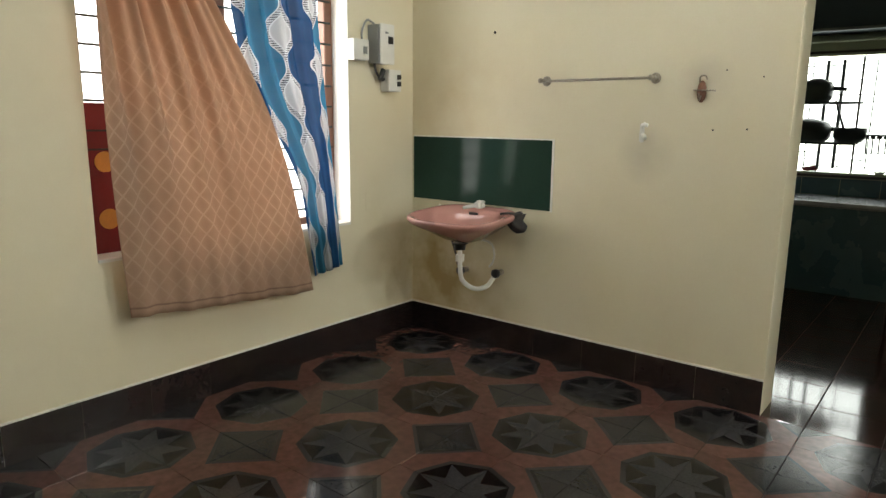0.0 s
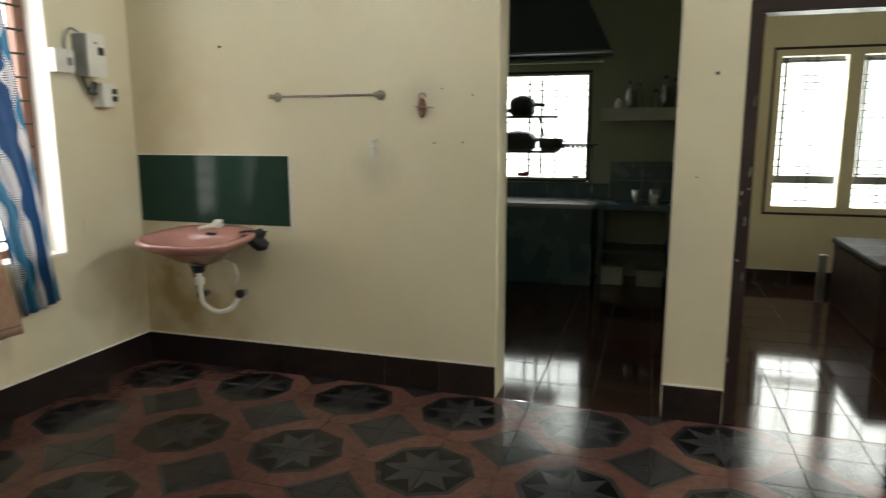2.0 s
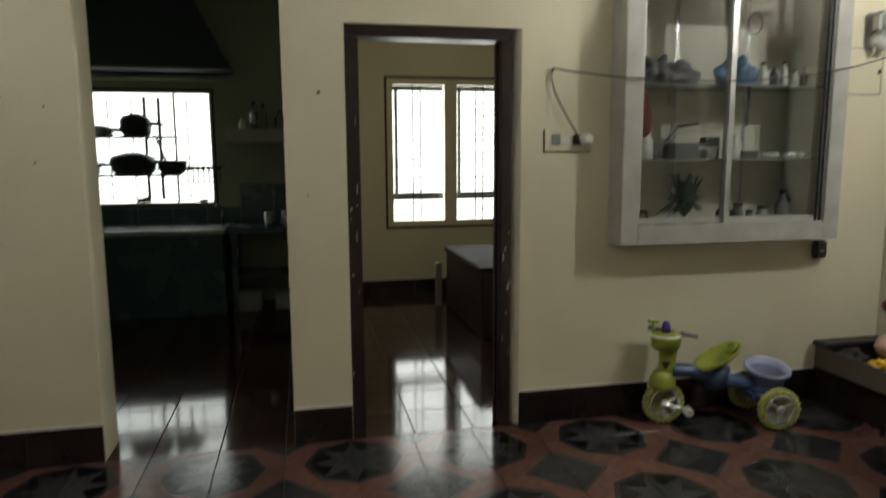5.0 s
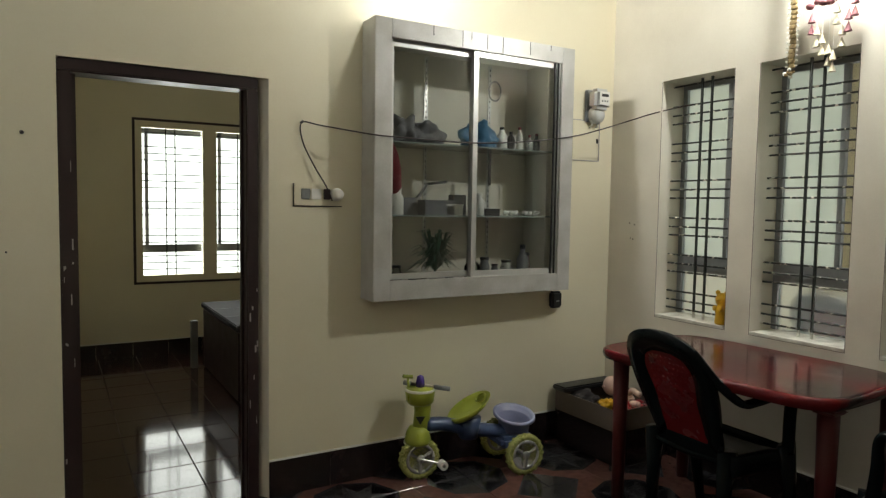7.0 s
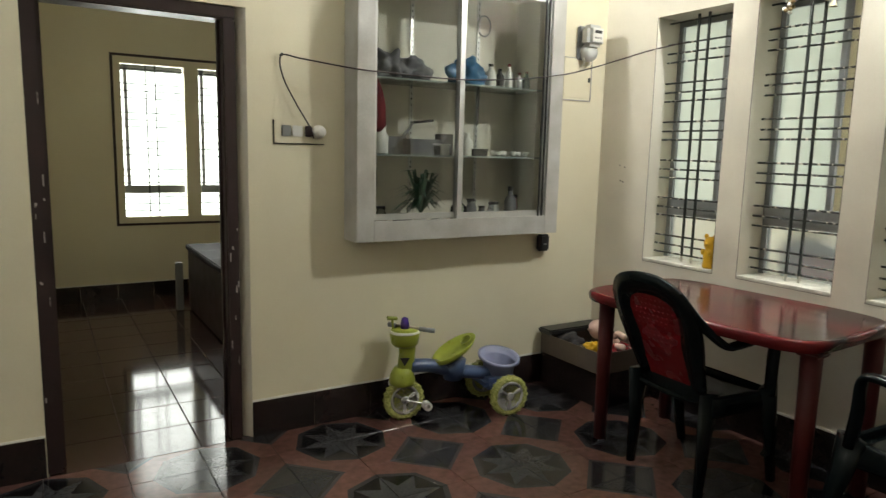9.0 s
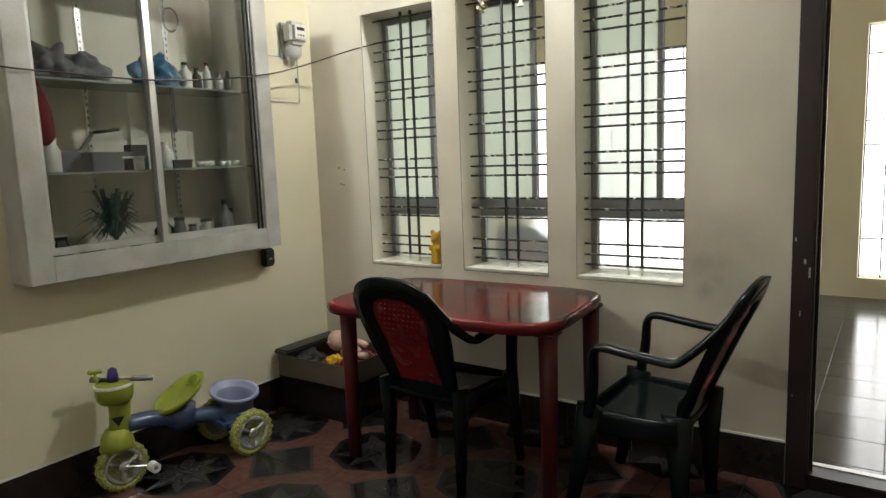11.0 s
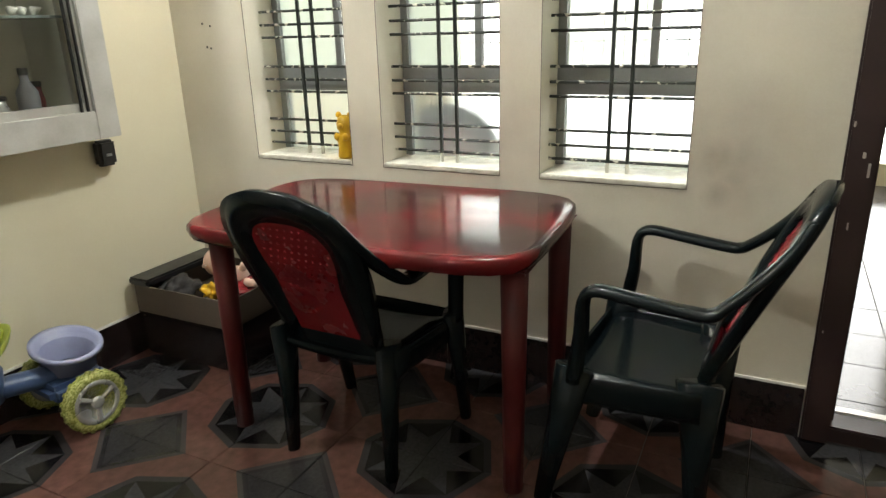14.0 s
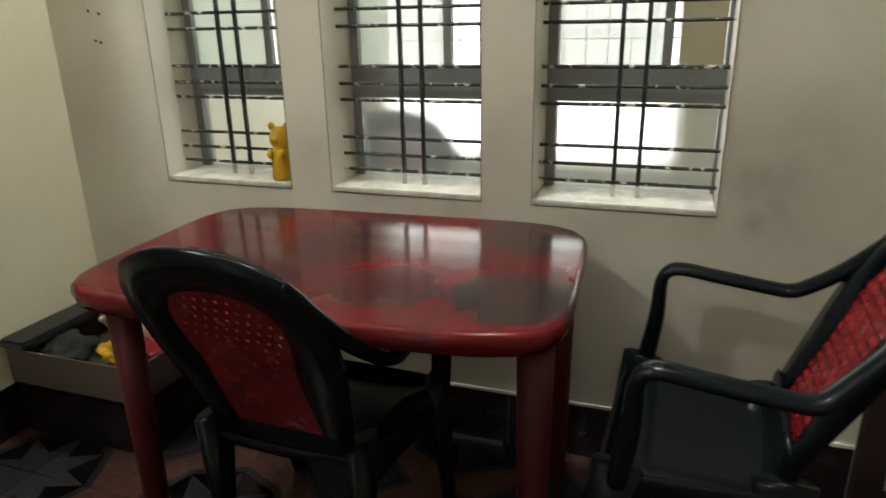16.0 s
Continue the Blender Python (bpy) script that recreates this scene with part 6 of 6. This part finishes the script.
for i in range(8):
    under = 0.05 + 0.3 * i < KWIN[1] - 0.05
    for z0_, z1_ in ((0.747, KWIN[2] - 0.03),) if under else ((0.747, 0.93), (0.932, 1.11)):
        part("tile", bm_box(0.052 + 0.3 * i, 0.348 + 0.3 * i, YR - 0.006, YR - 0.0005, z0_, z1_), TEAL, kd)
sh = thing("kitchen_shelf", (0, 0, 0), "pale concrete slab shelf with bottles", "shelf")
part("slab", bm_box(1.78, 2.452, 8.0, YR, 1.49, 1.60), mat("bare_concrete_slab", (0.50, 0.48, 0.42), 0.8, vary=0.1, scale=9), sh, bevel=0.004)
for x, r, h, m in ((2.02, 0.035, 0.24, STEELPOT), (2.10, 0.03, 0.22, GLASS), (2.32, 0.04, 0.28, STEELPOT), (2.24, 0.045, 0.16, GLASS), (2.40, 0.03, 0.26, GREYCLOTH), (1.92, 0.03, 0.10, PVC)):
    k = bottle((x, 8.14, 1.60), r, h, m, BLACKP, "bottle or jar on the kitchen shelf")
    k["group"] = "jars on the kitchen shelf"
rk = thing("window_rack", (0, 0, 0), "dark wire rack across the kitchen window with hanging ladles", "rack")
for z in (1.20, 1.53):
    for y in (YR - 0.25, YR - 0.10):
        part("wire", bm_rod((0.30, y, z), (1.36, y, z), 0.010, seg=8), IRON, rk)
    part("tray", bm_box(0.30, 1.36, YR - 0.25, YR - 0.10, z - 0.008, z - 0.002), IRON, rk)
for x in (0.32, 1.34):
    part("upright", bm_box(x - 0.008, x + 0.008, YR - 0.18, YR - 0.165, 0.96, 1.90), IRON, rk)
part("hook_rail", bm_rod((1.36, YR - 0.16, 1.27), (1.74, YR - 0.16, 1.27), 0.008, seg=8), IRON, rk)
for k in range(7):
    x = 1.42 + 0.045 * k
    ld = part("ladle", bm_rod((x, YR - 0.16, 1.265), (x + 0.004, YR - 0.165, 1.12), 0.006, seg=6), IRON, rk)
    part("ladle_bowl", bm_ball((x, YR - 0.165, 1.255), 0.022, 0.012, 0.018, sub=1), IRON, ld)
for nm, x, z, r, h, cat in (("cooking_pot", 1.02, 1.54, 0.13, 0.20, "pot"), ("cooking_pot", 0.72, 1.54, 0.12, 0.10, "pot"), ("pressure_cooker", 0.98, 1.21, 0.19, 0.20, "pot"), ("cooking_pot", 0.60, 1.21, 0.12, 0.16, "pot")):
    p = thing(nm, (x, YR - 0.175, z), "dark cooking vessel standing on the window rack", cat, "pots on the rack")
    part("vessel", bm_lathe([(r * 0.75, 0), (r * 0.95, h * 0.15), (r, h * 0.6), (r * 0.85, h * 0.8), (r * 0.25, h * 0.97)], seg=20), IRON if r > 0.125 else STEELPOT, p, smooth=True)
    part("handle", bm_rod((r * 0.8, 0, h * 0.55), (r * 1.7, 0, h * 0.5), 0.020, 0.016, seg=10), BLACKP, p)
pn = thing("frying_pan", (1.30, YR - 0.175, 1.21), "black frying pan on the window rack", "pan", "pots on the rack")
part("pan", bm_lathe([(0.09, 0), (0.12, 0.04), (0.125, 0.12), (0.118, 0.12)], seg=20), IRON, pn, smooth=True)
part("handle", bm_rod((-0.04, -0.04, 0.10), (-0.12, -0.06, 0.34), 0.010, seg=8), BLACKP, pn)
hd = thing("chimney_hood", (0, 0, 0), "dark sloping kitchen chimney hood", "hood")
bm = bmesh.new()
g = box(bm, 0.05, 1.85, 8.10, YR, 2.10, 2.90)
for v in g:
    if v.co.z > 2.5 and v.co.x > 1:
        v.co.x = 1.45
part("hood_body", bm, HOODP, hd)
part("rim", bm_box(0.05, 1.86, 8.085, 8.10, 2.095, 2.115), mat("pale_rim_plaster", (0.22, 0.23, 0.20), 0.8), hd, "pale plaster rim")
kl = thing("low_bench", (0, 0, 0), "dark tiled counter return beside the kitchen window", "counter")
part("slab", bm_box(1.78, 2.45, 7.86, YR, 0.705, 0.745), TEAL, kl, bevel=0.004)
for x in (1.80, 2.39):
    part("support", bm_box(x, x + 0.04, 7.92, 8.40, 0.0, 0.705), TEAL, kl)
part("shelf_board", bm_box(1.84, 2.39, 7.95, 8.40, 0.30, 0.325), TEAL, kl, bevel=0.003)
for x, r, h in ((2.12, 0.042, 0.13), (2.27, 0.048, 0.14)):
    vs = thing("steel_tumbler", (x, 7.98, 0.745), "dull steel tumbler standing on the counter return", "tumbler", "steel tumblers")
    part("cup", bm_lathe([(r * 0.8, 0), (r * 0.84, 0.004), (r, h), (r * 0.94, h), (r * 0.78, 0.008), (0.004, 0.006)], seg=20), STEELPOT, vs, smooth=True)
PALECARD = mat("pale_carton_board", (0.42, 0.42, 0.39), 0.8, vary=0.1, scale=9)
for x, w, h in ((1.93, 0.10, 0.15), (2.26, 0.11, 0.13)):
    pc = thing("storage_carton", (x, 8.05, 0), "pale carton on the floor under the counter return", "carton", "cartons under the counter")
    part("carton", bm_box(-w, w, -0.09, 0.12, 0.0, h), PALECARD, pc, bevel=0.004)
    part("lid", bm_box(-w - 0.004, w + 0.004, -0.094, 0.124, h, h + 0.02), PALECARD, pc, bevel=0.003)
hs = thing("hanging_strainer", (0, 0, 0), "dark strainer and ladle hung on the kitchen side wall", "utensil")
part("handle", bm_rod((2.440, 8.02, 1.92), (2.440, 8.04, 1.55), 0.010, 0.014, seg=8), BLACKP, hs)
part("strainer", bm_lathe([(0.075, 0), (0.07, 0.018), (0.02, 0.03)], seg=18, m=pose(2.45, 8.045, 1.47, 0, -90, 0)), IRON, hs, smooth=True)
part("ladle_handle", bm_rod((2.440, 8.16, 1.60), (2.440, 8.15, 1.25), 0.010, seg=8), BLACKP, hs)
part("ladle_bowl", bm_ball((2.430, 8.15, 1.20), 0.018, 0.05, 0.055, sub=2), IRON, hs, smooth=True)
soft_heap("dish_cloth", (1.00, YR + 0.06, KWIN[2] + 0.022), 0.07, 0.03, 0.03, REDCLOTH, "small red cloth lying on the kitchen window sill", "cloth", 33, "on the kitchen sill")
sp2 = thing("soap_dish", (1.52, YR + 0.045, KWIN[2] + 0.021), "small white dish on the kitchen window sill", "dish", "on the kitchen sill")
part("dish", bm_lathe([(0.03, 0), (0.05, 0.02), (0.046, 0.022), (0.028, 0.006)], seg=16), PVC, sp2, smooth=True)

# ---- sit-out ----
def scroll_grille(label, y0, y1, z0, z1, step, bands):
    """Thin uprights with rows of small C-scrolls between two light rails."""
    g = thing("grille_gate", (0, 0, 0), label, "grille")
    x = XE + 0.06
    n = round((y1 - y0) / step)
    for i in range(n + 1):
        y = y0 + (y1 - y0) * i / n
        part("bar", bm_rod((x, y, z0), (x, y, z1), 0.005, seg=6), IRON, g)
        if i == n:
            continue
        for zb in bands:
            for s in (1, -1):
                c, r = y + step * (0.5 + 0.22 * s), step * 0.20
                pts = [(x, c + s * r * (1 - 0.09 * q) * math.cos(0.75 * q), zb + r * (1 - 0.09 * q) * math.sin(0.75 * q)) for q in range(9)]
                part("scroll", bm_sweep(smooth_path(pts, 2), 0.007, seg=6), IRON, g)
    for zb in bands:
        part("rail", bm_rod((x, y0, zb - step * 0.26), (x, y1, zb - step * 0.26), 0.005, seg=6), IRON, g)
    return g


scroll_grille("black wrought-iron grille with small scrolls in the far opening", 1.71, 2.49, 0.17, 2.3, 0.156, (0.55, 1.35, 1.55, 2.1))
scroll_grille("black wrought-iron window grille with small scrolls", 3.11, 5.59, 0.12, 2.3, 0.177, (1.15, 1.75))
outside_chair = armchair((6.87, 4.215, 0), 0)
tagged(outside_chair, "dark plastic armchair with a reddish back in the sit-out", "chair", "chairs in the sit-out")

# ---- holders of the room's bulbs; the south one is added with the fill light ----
for p, back, rz in (((XC - 0.05, 3.53, 2.66), "east", 90), ((4.12, YB - 0.05, 2.82), "north", 180), ((1.10, YD + 0.05, 2.62), "south", 0)):
    lb = thing("bulb_holder", p, "small white wall holder at one of the lights, out of view", "bulb", "wall bulbs")
    m = pose(0, 0, 0, 0, 0, rz)
    part("holder", bm_rod(m @ Vector((0, -0.05, 0.03)), m @ Vector((0, -0.02, 0.03)), 0.028), PVC, lb, smooth=True)


lc = thing("ceiling_bulb_holder", (1.10, 3.85, TOP), "small bulb holder hanging from the ceiling", "bulb")
part("rose", bm_lathe([(0.040, -0.022), (0.044, -0.004), (0.044, 0.0)], seg=18), PVC, lc, smooth=True)
part("holder", bm_rod((0, 0, -0.022), (0, 0, -0.085), 0.018, 0.022), PVC, lc, smooth=True)


# ---- floor tiles, laid last ----
def tile_mesh(name, sx, sy, material, joint=0.0022, edge=0.0016):
    bm = bmesh.new()
    hx, hy = sx / 2 - joint / 2, sy / 2 - joint / 2
    lo = [bm.verts.new((x, y, -0.006)) for x, y in ((-hx, -hy), (hx, -hy), (hx, hy), (-hx, hy))]
    md = [bm.verts.new((x, y, -edge)) for x, y in ((-hx, -hy), (hx, -hy), (hx, hy), (-hx, hy))]
    up = [bm.verts.new((x, y, 0)) for x, y in ((-hx + edge, -hy + edge), (hx - edge, -hy + edge), (hx - edge, hy - edge), (-hx + edge, hy - edge))]
    for a, b in ((lo, md), (md, up)):
        for k in range(4):
            bm.faces.new((a[k], a[(k + 1) % 4], b[(k + 1) % 4], b[k]))
    bm.faces.new(up)
    me = bpy.data.meshes.new(name)
    bm.to_mesh(me)
    bm.free()
    me.materials.append(material)
    return me


def lay(parent, x0, x1, y0, y1, ox, oy, size, material, joint=0.0022):
    """Square tiles on the grid through (ox, oy), cut at the walls, with slight unevenness."""
    rng = random.Random(12)
    cache = {}
    i = math.floor((x0 - ox) / size)
    while ox + i * size < x1 - 1e-6:
        j = math.floor((y0 - oy) / size)
        while oy + j * size < y1 - 1e-6:
            a, b = max(ox + i * size, x0), min(ox + (i + 1) * size, x1)
            c, d = max(oy + j * size, y0), min(oy + (j + 1) * size, y1)
            if b - a > 0.01 and d - c > 0.01:
                key = (round(b - a, 3), round(d - c, 3))
                if key not in cache:
                    cache[key] = tile_mesh("tile", *key, material, joint)
                t = new("tile", cache[key])
                t.matrix_world = pose((a + b) / 2, (c + d) / 2, 0, rng.gauss(0, 0.10), rng.gauss(0, 0.10), 0)
                t.parent = parent
            j += 1
        i += 1


lay(floor, XA, XC, YD, YB, 0.2, 3.6, 0.3, STAR)
JOINT = 0.0045
lay(floor_2, 0.05, 2.45, YB, YR, 0.2, YB, 0.3, PLAIN, JOINT)
lay(floor_2, 2.60, XC - 0.02, YB, YR, 2.62, YB, 0.3, PLAIN, JOINT)
lay(floor_3, XC, 9.0, 1.34, 3.4, XC, 1.34, 0.3, SLATE)
lay(floor_3, 9.0, XE, 1.34, 3.4, 9.0, 1.34, 0.6, SLATE)
lay(floor_3, XC + TH, XE, 3.4, 6.0, XC + TH, 3.4, 1.2, SLATE)
